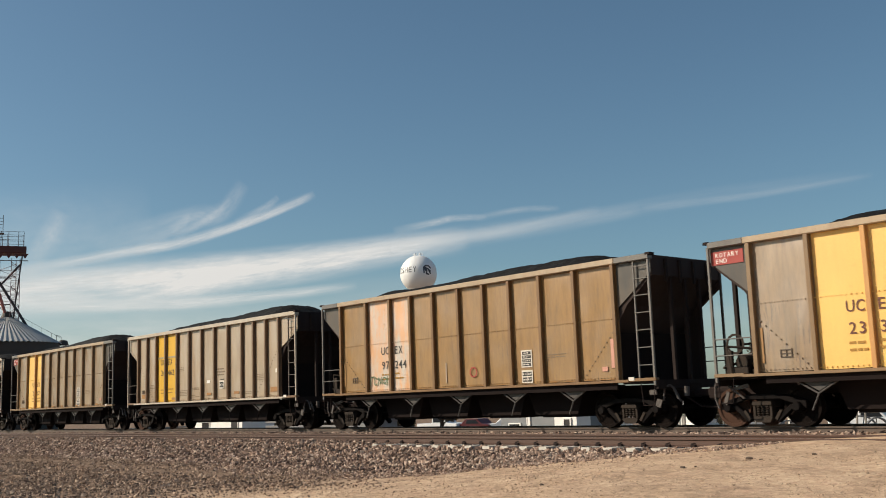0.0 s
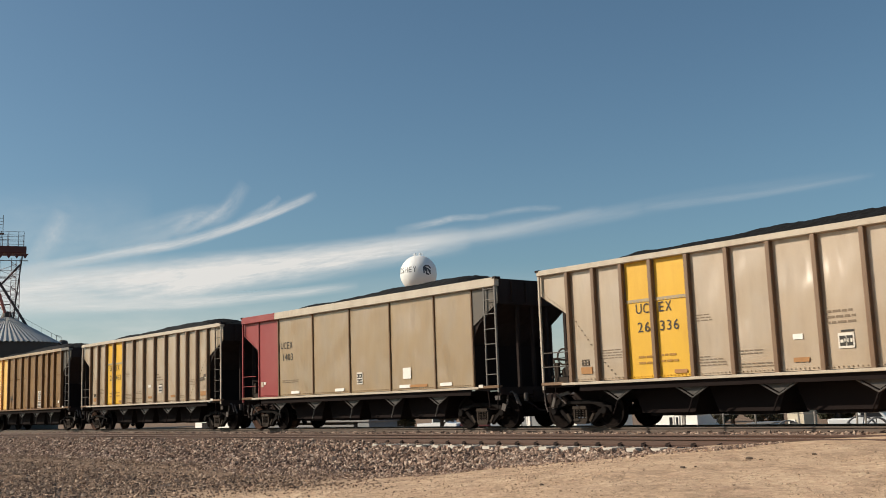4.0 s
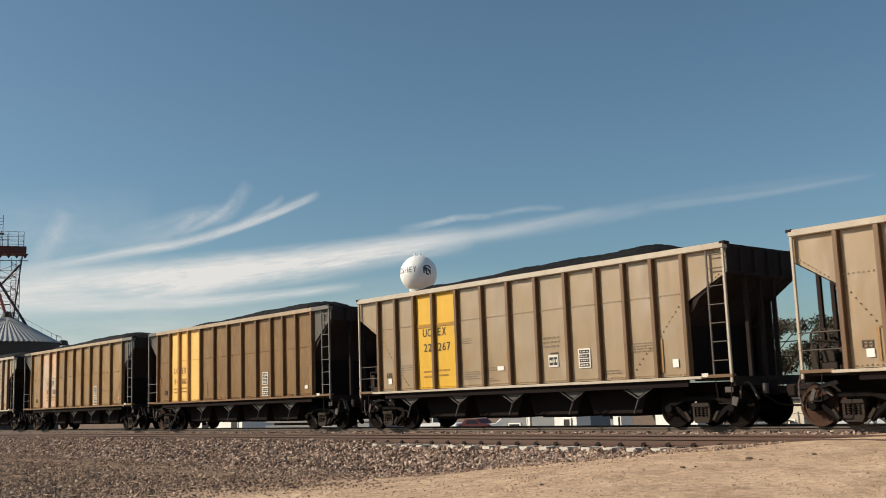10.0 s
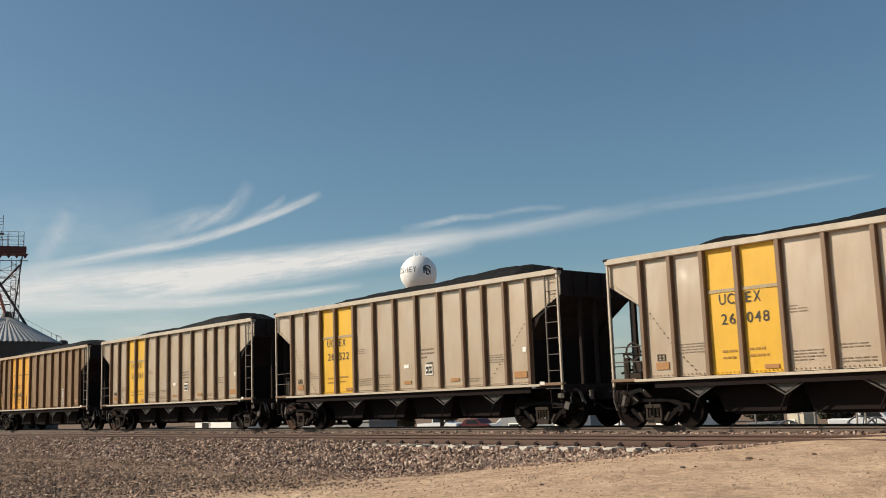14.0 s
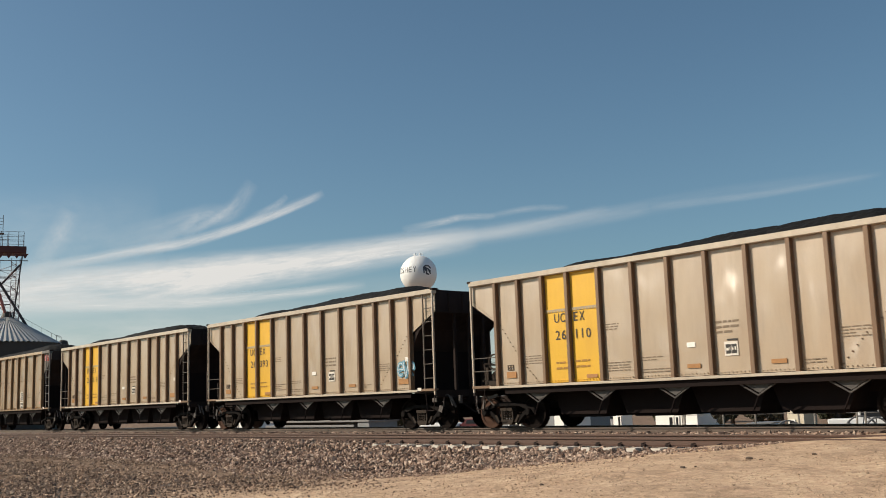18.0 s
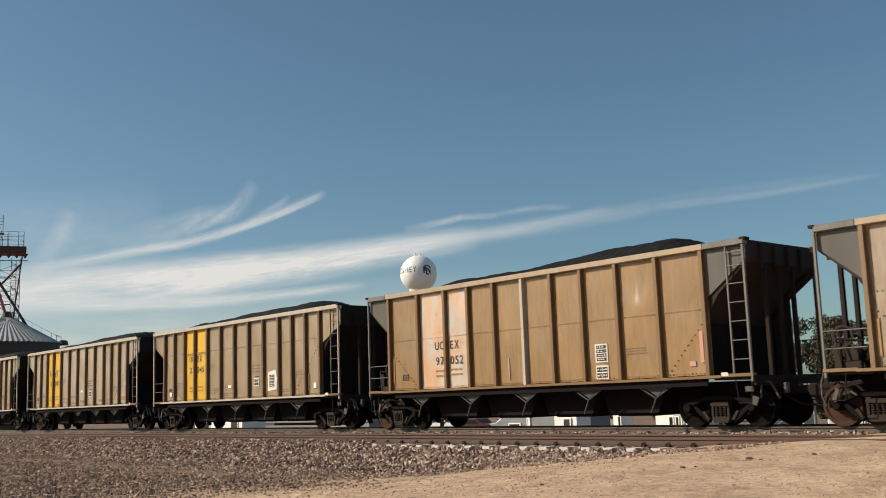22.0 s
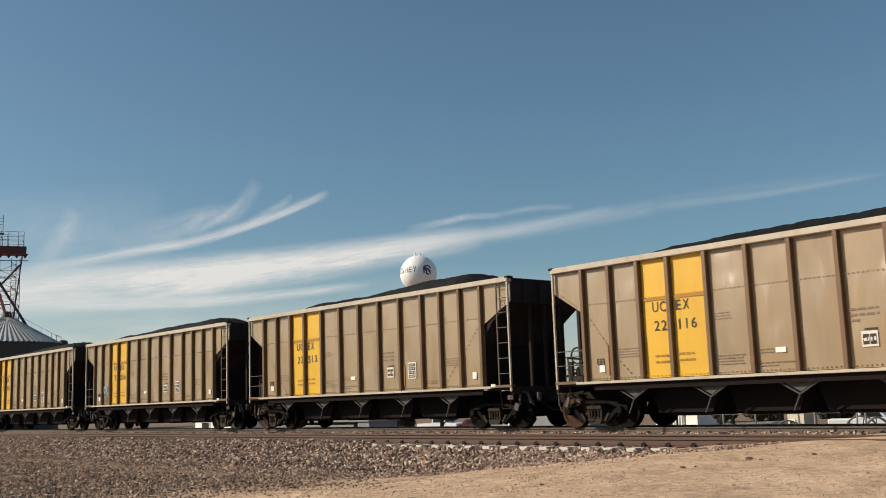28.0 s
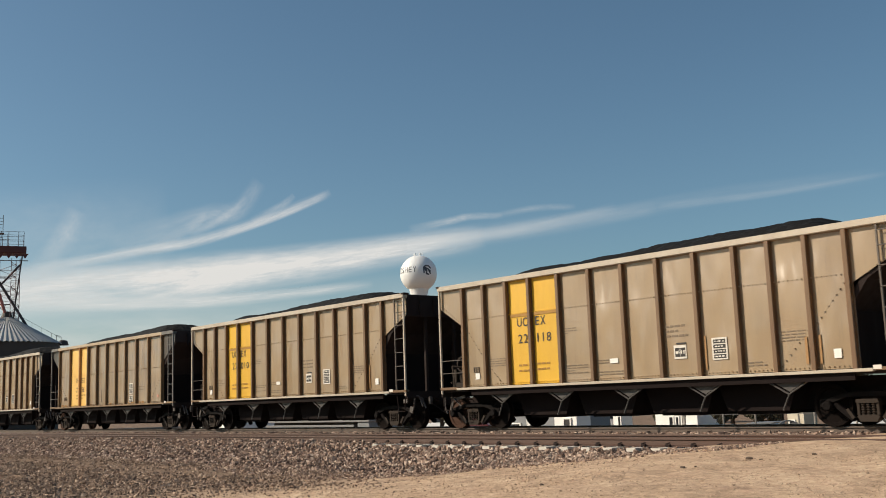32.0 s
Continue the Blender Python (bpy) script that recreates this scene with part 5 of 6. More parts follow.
    for x in (-1.7, -0.7):
        bm = bmesh.new()
        rod(bm, (x, -0.4, z1), (x, -0.4, z1 + 6.4), 0.06, 5)
        part("ladder_stile", bm, grey, base)
    bm = bmesh.new()
    for i in range(9):
        rod(bm, (-1.7, -0.4, z1 + 0.6 + i * 0.65), (-0.7, -0.4, z1 + 0.6 + i * 0.65), 0.04, 4)
    box(bm, (-2.6, -0.7, z1 + 2.6), (-0.5, 0.5, z1 + 2.85))
    part("ladder_rungs", bm, grey, base)
    return base


elevator_tower()


def windowed_shed(name, x, y, turn, size, wall, roof, label, openings, category="building"):
    """A low building: walls, a pitched roof, doors and windows on the side that faces the tracks."""
    w, d, h = size
    base = tagged(new(name), label, category)
    base.matrix_basis = pose(x, y, TOWN, 0, 0, turn)
    bm = bmesh.new()
    prism(bm, [(-d / 2, 0), (-d / 2, h), (0, h + d * 0.16), (d / 2, h), (d / 2, 0)], -w / 2, w / 2)
    bm.transform(pose(0, 0, 0, 0, 0, 90))
    part("wall", bm, wall, base)
    for s in (-1, 1):
        bm = bmesh.new()
        prism(bm, [(0, h + d * 0.16 + 0.04), (0, h + d * 0.16 + 0.20), (s * (d / 2 + 0.35), h + 0.06), (s * (d / 2 + 0.35), h - 0.08)], -w / 2 - 0.3, w / 2 + 0.3)
        bm.transform(pose(0, 0, 0, 0, 0, 90))
        part("roof", bm, roof, base)
    for kind, u, z, ow, oh, mat in openings:
        bm = bmesh.new()
        box(bm, (u, -d / 2 - 0.06, z), (u + ow, -d / 2 + 0.02, z + oh))
        p = part(kind, bm, mat, base)
        bm = bmesh.new()
        for a, b in (((u - 0.08, z), (u, z + oh)), ((u + ow, z), (u + ow + 0.08, z + oh)), ((u - 0.08, z + oh), (u + ow + 0.08, z + oh + 0.08))):
            box(bm, (a[0], -d / 2 - 0.09, a[1]), (b[0], -d / 2, b[1]))
        part("frame", bm, SIDING_WHITE, p)
    return base


SIDING_WHITE = plain("white_siding", (0.78, 0.76, 0.72), 0.6, scale=1.2, vary=0.15)
SIDING_GREY = plain("blue_grey_siding", (0.22, 0.23, 0.24), 0.6, scale=1.2)
SIDING_BEIGE = plain("beige_siding", (0.62, 0.55, 0.42), 0.6, scale=1.2)
ROOF_DARK = plain("dark_shingles", (0.05, 0.045, 0.042), 0.85, scale=3.0)
ROOF_PALE = plain("pale_roof_metal", (0.48, 0.47, 0.45), 0.5, 0.2, scale=1.0)
GLASS = plain("dark_window_glass", (0.02, 0.022, 0.025), 0.08, scale=0.5, vary=0.1, bump=0.0)
DOOR = plain("dark_door_paint", (0.025, 0.022, 0.020), 0.5)
windowed_shed("long_white_shed", -87.5, 51.0, 0, (9.0, 6.0, 3.0), SIDING_WHITE, ROOF_PALE, "long white metal shed beyond the tracks",
              [("door", 2.6, 0.0, 1.2, 2.1, DOOR), ("window", -3.0, 1.0, 1.4, 1.0, GLASS)])
windowed_shed("white_lean_to", -39.8, 44.6, 0, (1.7, 1.2, 3.2), SIDING_WHITE, ROOF_DARK, "small white lean-to with a dark window",
              [("window", -0.05, 1.50, 0.45, 0.50, DOOR)], "shed")
windowed_shed("grey_workshop", -43.0, 46.5, 0, (7.2, 2.0, 3.4), SIDING_GREY, ROOF_DARK, "blue-grey workshop with a pale corner post",
              [("window", -2.8, 0.9, 0.9, 0.8, GLASS), ("door", -1.2, 0.0, 0.12, 2.6, SIDING_WHITE)])
windowed_shed("white_house", -51.0, 71.5, 0, (4.4, 3.0, 2.6), SIDING_WHITE, ROOF_DARK, "white house behind the railway yard",
              [("window", -1.6, 0.9, 0.8, 1.0, GLASS), ("door", 0.6, 0.0, 0.9, 2.0, DOOR), ("window", -0.2, 0.9, 0.5, 1.0, GLASS)], "house")
windowed_shed("beige_house", -42.4, 74.5, 0, (1.4, 2.0, 2.5), SIDING_BEIGE, ROOF_DARK, "small beige house behind the fence", [("window", -0.5, 0.2, 0.4, 0.6, GLASS)], "house")
windowed_shed("garden_shed", -46.1, 63.2, 0, (1.9, 1.4, 2.2), SIDING_WHITE, ROOF_DARK, "white garden shed with a narrow window beyond the tracks", [("window", -0.1, 0.9, 0.3, 0.6, GLASS), ("window", 0.5, 0.9, 0.2, 0.6, GLASS)], "shed")
windowed_shed("tool_shed", -44.3, 63.1, 0, (1.0, 1.2, 2.2), SIDING_WHITE, ROOF_PALE, "narrow white tool shed beyond the tracks", [("door", -0.3, 0.0, 0.5, 0.9, DOOR)], "shed")
windowed_shed("white_booth", -50.6, 62.5, 0, (0.9, 1.2, 2.3), SIDING_WHITE, ROOF_DARK, "small white booth beyond the tracks", [("window", 0.1, 0.9, 0.2, 0.7, GLASS)], "shed")

ASPHALT = plain("worn_asphalt", (0.13, 0.125, 0.12), 0.85, scale=0.4, where="World")
sheet("street", np.arange(-160, 20.1, 6.0), np.array([63.0, 66.0, 69.0, 71.0]), lambda x, y: TOWN + 0.03 + 0 * x, ASPHALT, "grey asphalt street beyond the tracks", category="road")


def parked_vehicle(name, x, y, turn, color, label, truck=False):
    base = tagged(new(name), label, "vehicle")
    base.matrix_basis = pose(x, y, TOWN, 0, 0, turn)
    coat = plain(name + "_paint", color, 0.3, 0.0, scale=2.0, vary=0.15, bump=0.0)
    bm = bmesh.new()
    body = [(-2.2, 0.35), (-2.25, 0.75), (-2.1, 0.95), (-1.3, 1.0), (-0.8, 1.45), (0.7, 1.48), (1.3, 1.0), (2.1, 0.92), (2.25, 0.7), (2.2, 0.35)]
    if truck:
        body = [(-2.6, 0.45), (-2.6, 1.1), (-0.7, 1.1), (-0.55, 1.8), (0.7, 1.8), (1.25, 1.15), (2.5, 1.05), (2.6, 0.6), (2.55, 0.4)]
    prism(bm, body, -0.85, 0.85)
    bmesh.ops.bevel(bm, geom=bm.edges[:], offset=0.06, segments=1, affect="EDGES")
    part("body", bm, coat, base)
    for s in (-0.86, 0.86):
        bm = bmesh.new()
        win = [(-0.72, 1.02), (-0.5, 1.36), (0.6, 1.38), (0.98, 1.02)] if not truck else [(-0.45, 1.2), (-0.40, 1.68), (0.6, 1.68), (0.95, 1.2)]
        prism(bm, win, s - 0.015, s + 0.015)
        part("side_window", bm, GLASS, base)
    for x0 in (-1.4, 1.4):
        for s in (-0.80, 0.80):
            bm = bmesh.new()
            lathe(bm, [(0.0, -0.1), (0.30, -0.1), (0.34, -0.06), (0.34, 0.06), (0.30, 0.1), (0.0, 0.1)], "Y", 18, (x0, s, 0.34))
            w = part("wheel", bm, INK, base)
            bm = bmesh.new()
            lathe(bm, [(0.0, -0.12), (0.18, -0.12), (0.18, 0.12), (0.0, 0.12)], "Y", 12, (x0, s, 0.34))
            part("rim", bm, ROOF_PALE, w)
    return base


parked_vehicle("red_car", -73.0, 68.0, 6, (0.075, 0.016, 0.018), "dark red car parked beyond the tracks")
parked_vehicle("white_car", -70.0, 69.5, 40, (0.72, 0.72, 0.72), "white car parked beyond the tracks")
parked_vehicle("white_pickup", -77.0, 67.0, 10, (0.70, 0.70, 0.70), "white pickup truck parked beyond the tracks", True)
parked_vehicle("silver_car", -64.5, 77.0, 35, (0.62, 0.60, 0.58), "silver car parked by the workshop")
parked_vehicle("white_van", -34.0, 68.5, 20, (0.75, 0.75, 0.74), "white van parked by the fence", True)
parked_vehicle("grey_sedan", -32.2, 52.5, 15, (0.16, 0.16, 0.165), "dark grey sedan parked by the fence")


def flat_trailer():
    """A long flat trailer with pale side rails, parked below the tracks."""
    base = tagged(new("flat_trailer"), "long grey flatbed trailer parked beyond the tracks", "trailer")
    base.matrix_basis = pose(-65.2, 39.6, TOWN)
    pale = plain("pale_trailer_steel", (0.24, 0.235, 0.235), 0.5, 0.1, scale=1.5)
    dim = plain("dark_trailer_steel", (0.075, 0.072, 0.070), 0.7, 0.1, scale=1.5)
    part("deck", box(bmesh.new(), (0.0, 0.0, 2.12), (12.6, 2.5, 2.32), 0.03), pale, base)
    part("side_rail", box(bmesh.new(), (0.1, -0.05, 1.80), (11.0, 0.04, 1.96), 0.02), pale, base)
    part("frame_beam", box(bmesh.new(), (0.4, 0.5, 1.35), (12.2, 2.0, 2.10), 0.03), dim, base)
    part("headboard", box(bmesh.new(), (11.2, 0.1, 1.5), (12.5, 2.4, 2.40), 0.04), SIDING_GREY, base)
    for x in (1.6, 2.9, 10.6):
        bm = bmesh.new()
        lathe(bm, [(0.0, -0.13), (0.36, -0.13), (0.50, -0.10), (0.50, 0.10), (0.36, 0.13), (0.0, 0.13)], "Y", 18, (x, 0.25, 0.5))
        part("wheel", bm, INK, base)
    for x in (1.2, 5.5, 9.8):
        part("leg", box(bmesh.new(), (x, 0.9, 0.0), (x + 0.15, 1.1, 1.4)), dim, base)
    return base


flat_trailer()


def leaf_material(name, color):
    n = Nodes(name)
    g = n.add("NewGeometry")
    r = g.outputs["Random Per Island"]
    c = n.mix(r, shade(color, 0.55), shade(color, 1.5))
    return n.done(c, 0.7, 0, 0.25)


LEAF = leaf_material("summer_leaves", (0.060, 0.062, 0.036))
LEAF_DRY = leaf_material("dull_leaves", (0.085, 0.074, 0.048))
BARK = plain("bark", (0.07, 0.05, 0.037), 0.9, scale=6)


def tree(x, y, height, spread, seed, leaf, label):
    rnd = random.Random(seed)
    base = tagged(new("tree"), label, "tree", "trees beyond the tracks")
    base.matrix_basis = pose(x, y, TOWN)
    bm = bmesh.new()
    lathe(bm, [(0.0, 0.0), (0.24, 0.0), (0.17, height * 0.25), (0.10, height * 0.6), (0.0, height * 0.85)], "Z", 8)
    tips = []
    for i in range(11):
        a, z = rnd.uniform(0, 6.28), height * rnd.uniform(0.22, 0.65)
        tip = Vector((math.cos(a) * spread * rnd.uniform(0.4, 0.85), math.sin(a) * spread * rnd.uniform(0.4, 0.85), z + height * rnd.uniform(0.1, 0.33)))
        rod(bm, (0, 0, z), tip, 0.05, 5)
        tips.append(tip)
    part("trunk", bm, BARK, base)
    rs = np.random.RandomState(seed)
    centres = [np.array(t) for t in tips] + [np.array((0, 0, height * 0.85))]
    verts, faces = [], []
    for c in centres:
        rad = spread * rs.uniform(0.28, 0.46)
        for _ in range(520):
            d = rs.normal(size=3)
            p = c + d / np.linalg.norm(d) * rad * rs.uniform(0.35, 1.08) * np.array((1, 1, 0.8))
            u, w = rs.normal(size=3), rs.normal(size=3)
            u, w = u / np.linalg.norm(u) * 0.125, w / np.linalg.norm(w) * 0.115
            i = len(verts)
            verts += [tuple(p - u), tuple(p - w * 0.8), tuple(p + u), tuple(p + w)]
            faces.append((i, i + 1, i + 2, i + 3))
    me = bpy.data.meshes.new("crown")
    me.from_pydata(verts, [], faces)
    part("crown", me, leaf, base)
    return base


TREES = [(-52.5, 88.5, 10.3, 2.8), (-49.0, 91.0, 10.9, 3.2), (-45.0, 87.0, 9.9, 3.0), (-41.0, 92.0, 8.9, 2.8), (-69.0, 60.0, 4.0, 2.0), (-64.0, 92.0, 3.2, 2.2), (-34.0, 90.0, 7.9, 2.8),
         (-73.0, 58.0, 3.6, 2.2), (-58.0, 80.0, 3.0, 1.8), (-60.0, 96.0, 3.2, 2.2), (-98.0, 66.0, 4.4, 2.2), (-27.0, 84.0, 7.2, 2.6), (-41.7, 62.5, 3.0, 0.95)]
TREES += [(-57.0 + i * 3.0 + 1.3 * ((i * 5) % 3), 77.0 + 4.0 * ((i * 7) % 5) / 5, 2.2 + 1.2 * ((i * 3) % 4) / 4, 1.5) for i in range(8)]
for i, (x, y, hgt, sp) in enumerate(TREES):
    tree(x, y, hgt, sp, i + 11, LEAF if i % 2 else LEAF_DRY, "leafy dark green tree" if hgt > 6 else "low dark green bushy tree")


def fence():
    """A wire fence with pale posts along the yard's far edge."""
    base = tagged(new("yard_fence"), "wire fence with pale posts beyond the tracks", "fence")
    pale, wire = plain("weathered_fence_post", (0.27, 0.25, 0.22), 0.8), plain("fence_wire", (0.20, 0.19, 0.18), 0.5, 0.5)
    bm = bmesh.new()
    rod(bm, (0, 0, 0), (0, 0, 2.2), 0.045, 6)
    post = mesh_of(bm, "post")
    for x in (-32.6, -30.1, -28.35, -25.75, -25.0, -23.1, -22.6, -20.4, -18.9, -16.0, -13.7, -11.2, -9.1):
        p = part("post", post, pale, base)
        p.matrix_basis = pose(x, 45.2 + random.uniform(-0.2, 0.2), TOWN, random.uniform(-2, 2), random.uniform(-4, 4))
    for z in (0.7, 1.4, 2.1):
        bm = bmesh.new()
        rod(bm, (-33, 45, TOWN + z), (-9.0, 45.45, TOWN + z), 0.012, 4)
        part("wire", bm, wire, base)
    return base


def steel_hoop(x, y, radius, lean, turn):
    """A pale rusty wheel hoop with two spokes, leaning on its edge."""
    base = tagged(new("steel_hoop"), "pale weathered steel wheel hoop stored behind the fence", "scrap", "hoops behind the fence")
    base.matrix_basis = pose(x, y, TOWN, 0, lean, turn)
    bm = bmesh.new()
    lathe(bm, [(radius - 0.07, -0.06), (radius, -0.06), (radius, 0.06), (radius - 0.07, 0.06), (radius - 0.07, -0.06)], "Y", 20, (0, 0, radius))
    part("rim", bm, HOOP_STEEL, base)
    for a in (25, 85, 145):
        c, s = math.cos(radians(a)) * radius * 0.95, math.sin(radians(a)) * radius * 0.95
        part("spoke", rod(bmesh.new(), (-c, 0, radius - s), (c, 0, radius + s), 0.03, 5), HOOP_STEEL, base)
    return base


fence()
HOOP_STEEL = plain("pale_weathered_steel", (0.22, 0.215, 0.21), 0.6, 0.1)
for x, y, radius, lean, turn in ((-30.0, 50.0, 0.78, 4, 42), (-29.4, 50.2, 0.82, -5, 60), (-28.9, 49.9, 0.76, 6, 35), (-25.6, 50.4, 0.92, 8, 50), (-24.4, 50.1, 0.88, -7, 70), (-23.3, 50.3, 0.94, 3, 38)):
    steel_hoop(x, y, radius, lean, turn)


def scrub(x0, x1, y0, y1, count, seed):
    """Low weeds beyond the far track."""
    rs = np.random.RandomState(seed)
    verts, faces = [], []
    for _ in range(count):
        cx, cy, h = rs.uniform(x0, x1), rs.uniform(y0, y1), rs.uniform(0.08, 0.25)
        g = float(dirt_height(np.array(cx), np.array(cy)))
        for _ in range(6):
            a, s = rs.uniform(0, 6.28), rs.uniform(0.05, 0.22)
            dx, dy = math.cos(a), math.sin(a)
            i = len(verts)
            verts += [(cx - dy * 0.03, cy + dx * 0.03, g), (cx + dy * 0.03, cy - dx * 0.03, g), (cx + dx * s, cy + dy * s, g + h)]
            faces.append((i, i + 1, i + 2))
    me = bpy.data.meshes.new("weeds")
    me.from_pydata(verts, [], faces)
    me.materials.append(LEAF_DRY)
    return tagged(new("weeds", me), "dull green weeds beyond the tracks", "weeds", kind="stuff")


scrub(-95, -15, 29, 34, 300, 5)


# ---- clouds: thin sheets of ice cloud, far off, that drift with the wind ----
def cloud_material():
    n = Nodes("thin_cloud")
    uv = n.add("TexCoord").outputs["UV"]
    sep = n.add("SeparateXYZ")
    n.link(uv, sep.inputs[0])
    v = n.maths("SUBTRACT", n.maths("MULTIPLY", sep.outputs["Y"], 2.0), 1.0)
    across = n.maths("POWER", n.maths("MAXIMUM", n.maths("SUBTRACT", 1.0, n.maths("MULTIPLY", v, v)), 0.0), 1.8)
    u = sep.outputs["X"]
    ends = n.maths("MULTIPLY", n.maths("MULTIPLY", u, n.maths("SUBTRACT", 1.0, u)), 4.0)
    ends = n.maths("POWER", n.maths("MAXIMUM", ends, 0.0), 0.75)
    info = n.add("ObjectInfo")
    m = n.add("Mapping")
    m.inputs["Scale"].default_value = (2.2, 1.3, 1)
    n.link(uv, m.inputs["Vector"])
    off = n.add("VectorMath")
    comb = n.add("CombineXYZ")
    n.link(n.maths("MULTIPLY", info.outputs["Random"], 31.0), comb.inputs["X"])
    n.link(m.outputs[0], off.inputs[0])
    n.link(comb.outputs[0], off.inputs[1])
    soft = n.ramp(n.noise(off.outputs[0], 2.2, 6, 0.6), [(0.25, (0.25, 0.25, 0.25)), (0.70, (1, 1, 1))])
    m2 = n.add("Mapping")
    m2.inputs["Scale"].default_value = (5.0, 5.5, 1)
    m2.inputs["Rotation"].default_value = (0, 0, 0.10)
    n.link(off.outputs[0], m2.inputs["Vector"])
    fibre = n.ramp(n.noise(m2.outputs[0], 1.6, 6, 0.62), [(0.25, (0.52, 0.52, 0.52)), (0.75, (0.95, 0.95, 0.95))])
    a = n.maths("MULTIPLY", n.maths("MULTIPLY", across, ends), n.maths("MULTIPLY", soft, fibre))
    col = n.add("SeparateColor")
    n.link(info.outputs["Color"], col.inputs[0])
    a = n.maths("MINIMUM", n.maths("MULTIPLY", a, col.outputs[0]), 0.93)
    clear, white, mix = n.add("BsdfTransparent"), n.add("Emission"), n.add("MixShader")
    white.inputs["Color"].default_value, white.inputs["Strength"].default_value = (1.0, 0.97, 0.92, 1), 0.78
    n.link(a, mix.inputs[0])
    n.link(clear.outputs[0], mix.inputs[1])
    n.link(white.outputs[0], mix.inputs[2])
    n.link(mix.outputs[0], n.t.nodes["Material Output"].inputs["Surface"])
    return n.mat


CLOUD = cloud_material()
CLOUDS = []


def cloud(spine, wide0, wide1, dense, far):
    """A streak along a bent spine; spine points are slopes to the side and upwards of the line of sight."""
    n, rows = 40, 8
    verts, faces, uvs = [], [], []
    pts = [Vector(p) for p in spine]

    def at(t):
        s = t * (len(pts) - 1)
        i = min(int(s), len(pts) - 2)
        f = s - i
        p0, p1, p2, p3 = pts[max(i - 1, 0)], pts[i], pts[i + 1], pts[min(i + 2, len(pts) - 1)]
        return 0.5 * ((2 * p1) + (p2 - p0) * f + (2 * p0 - 5 * p1 + 4 * p2 - p3) * f * f + (3 * p1 - p0 - 3 * p2 + p3) * f ** 3)

    for i in range(n + 1):
        t = i / n
        c, d = at(t), (at(min(t + 0.01, 1)) - at(max(t - 0.01, 0))).normalized()
        side = Vector((-d.y, d.x))
        w = wide0 + (wide1 - wide0) * t
        for j in range(rows + 1):
            p = c + side * w * (j / rows - 0.5) * 2
            verts.append((p.x * far, p.y * far, -far - 25 * math.sin(3 * t)))
    for i in range(n):
        for j in range(rows):
            a = i * (rows + 1) + j
            faces.append((a, a + rows + 1, a + rows + 2, a + 1))
            uvs += [(i / n, j / rows), ((i + 1) / n, j / rows), ((i + 1) / n, (j + 1) / rows), (i / n, (j + 1) / rows)]
    me = bpy.data.meshes.new("cloud")
    me.from_pydata(verts, [], faces)
    layer = me.uv_layers.new(name="UVMap")
    layer.data.foreach_set("uv", [c for p in uvs for c in p])
    me.materials.append(CLOUD)
    me.shade_smooth()
    ob = tagged(new("cloud", me), "thin white wisp of high cloud in a blue sky", "cloud", "wisps of cloud")
    ob.color = (dense, dense, dense, 1)
    ob.matrix_basis = VIEW
    CLOUDS.append((ob, far))
    return ob


cloud([(-0.44, -0.026), (-0.33, -0.006), (-0.26, 0.006), (-0.20, 0.024), (-0.126, 0.053)], 0.0075, 0.0065, 1.0, 3200)
cloud([(-0.235, 0.010), (-0.175, 0.031), (-0.122, 0.055)], 0.0035, 0.005, 0.85, 3190)
cloud([(-0.60, -0.056), (-0.34, -0.037), (-0.22, -0.025), (-0.10, -0.009), (0.03, 0.011)], 0.036, 0.016, 1.9, 3260)
cloud([(-0.56, -0.036), (-0.32, -0.024), (-0.12, -0.006), (0.05, 0.016), (0.16, 0.040)], 0.012, 0.007, 0.55, 3250)
cloud([(-0.12, -0.008), (0.02, 0.012), (0.10, 0.024), (0.20, 0.040)], 0.015, 0.009, 0.30, 3245)
cloud([(-0.08, -0.004), (0.10, 0.022), (0.26, 0.052), (0.42, 0.072)], 0.012, 0.010, 0.14, 3240)
cloud([(-0.46, -0.055), (-0.26, -0.054), (-0.08, -0.036)], 0.010, 0.006, 1.1, 3230)
cloud([(-0.34, 0.000), (-0.25, 0.029), (-0.215, 0.037), (-0.192, 0.066)], 0.019, 0.009, 0.42, 3180)
cloud([(-0.045, 0.018), (-0.005, 0.0265), (0.015, 0.031), (0.048, 0.032)], 0.0055, 0.004, 0.62, 3170)
cloud([(0.035, 0.030), (0.07, 0.038), (0.095, 0.0405), (0.12, 0.0405)], 0.0045, 0.004, 0.30, 3168)
cloud([(-0.412, -0.024), (-0.388, 0.010), (-0.372, 0.038)], 0.016, 0.014, 0.36, 3160)
cloud([(-0.262, 0.012), (-0.228, 0.031), (-0.205, 0.050)], 0.0065, 0.004, 0.42, 3186)
cloud([(-0.20, 0.026), (-0.172, 0.042), (-0.158, 0.052)], 0.006, 0.004, 0.40, 3184)
cloud([(-0.30, -0.002), (-0.262, 0.020), (-0.245, 0.034)], 0.008, 0.005, 0.34, 3182)
# a broad glowing sheet added to brighten the sky on the left
cloud([(-0.66, -0.02), (-0.46, 0.0), (-0.28, 0.02)], 0.085, 0.055, 0.26, 3300)
# the hazy veil low over the horizon
cloud([(-1.00, -0.150), (-0.60, -0.128), (-0.20, -0.105), (0.35, -0.080)], 0.110, 0.075, 0.85, 3400)
cloud([(0.20, 0.041), (0.30, 0.052), (0.43, 0.074)], 0.006, 0.004, 0.20, 3150)


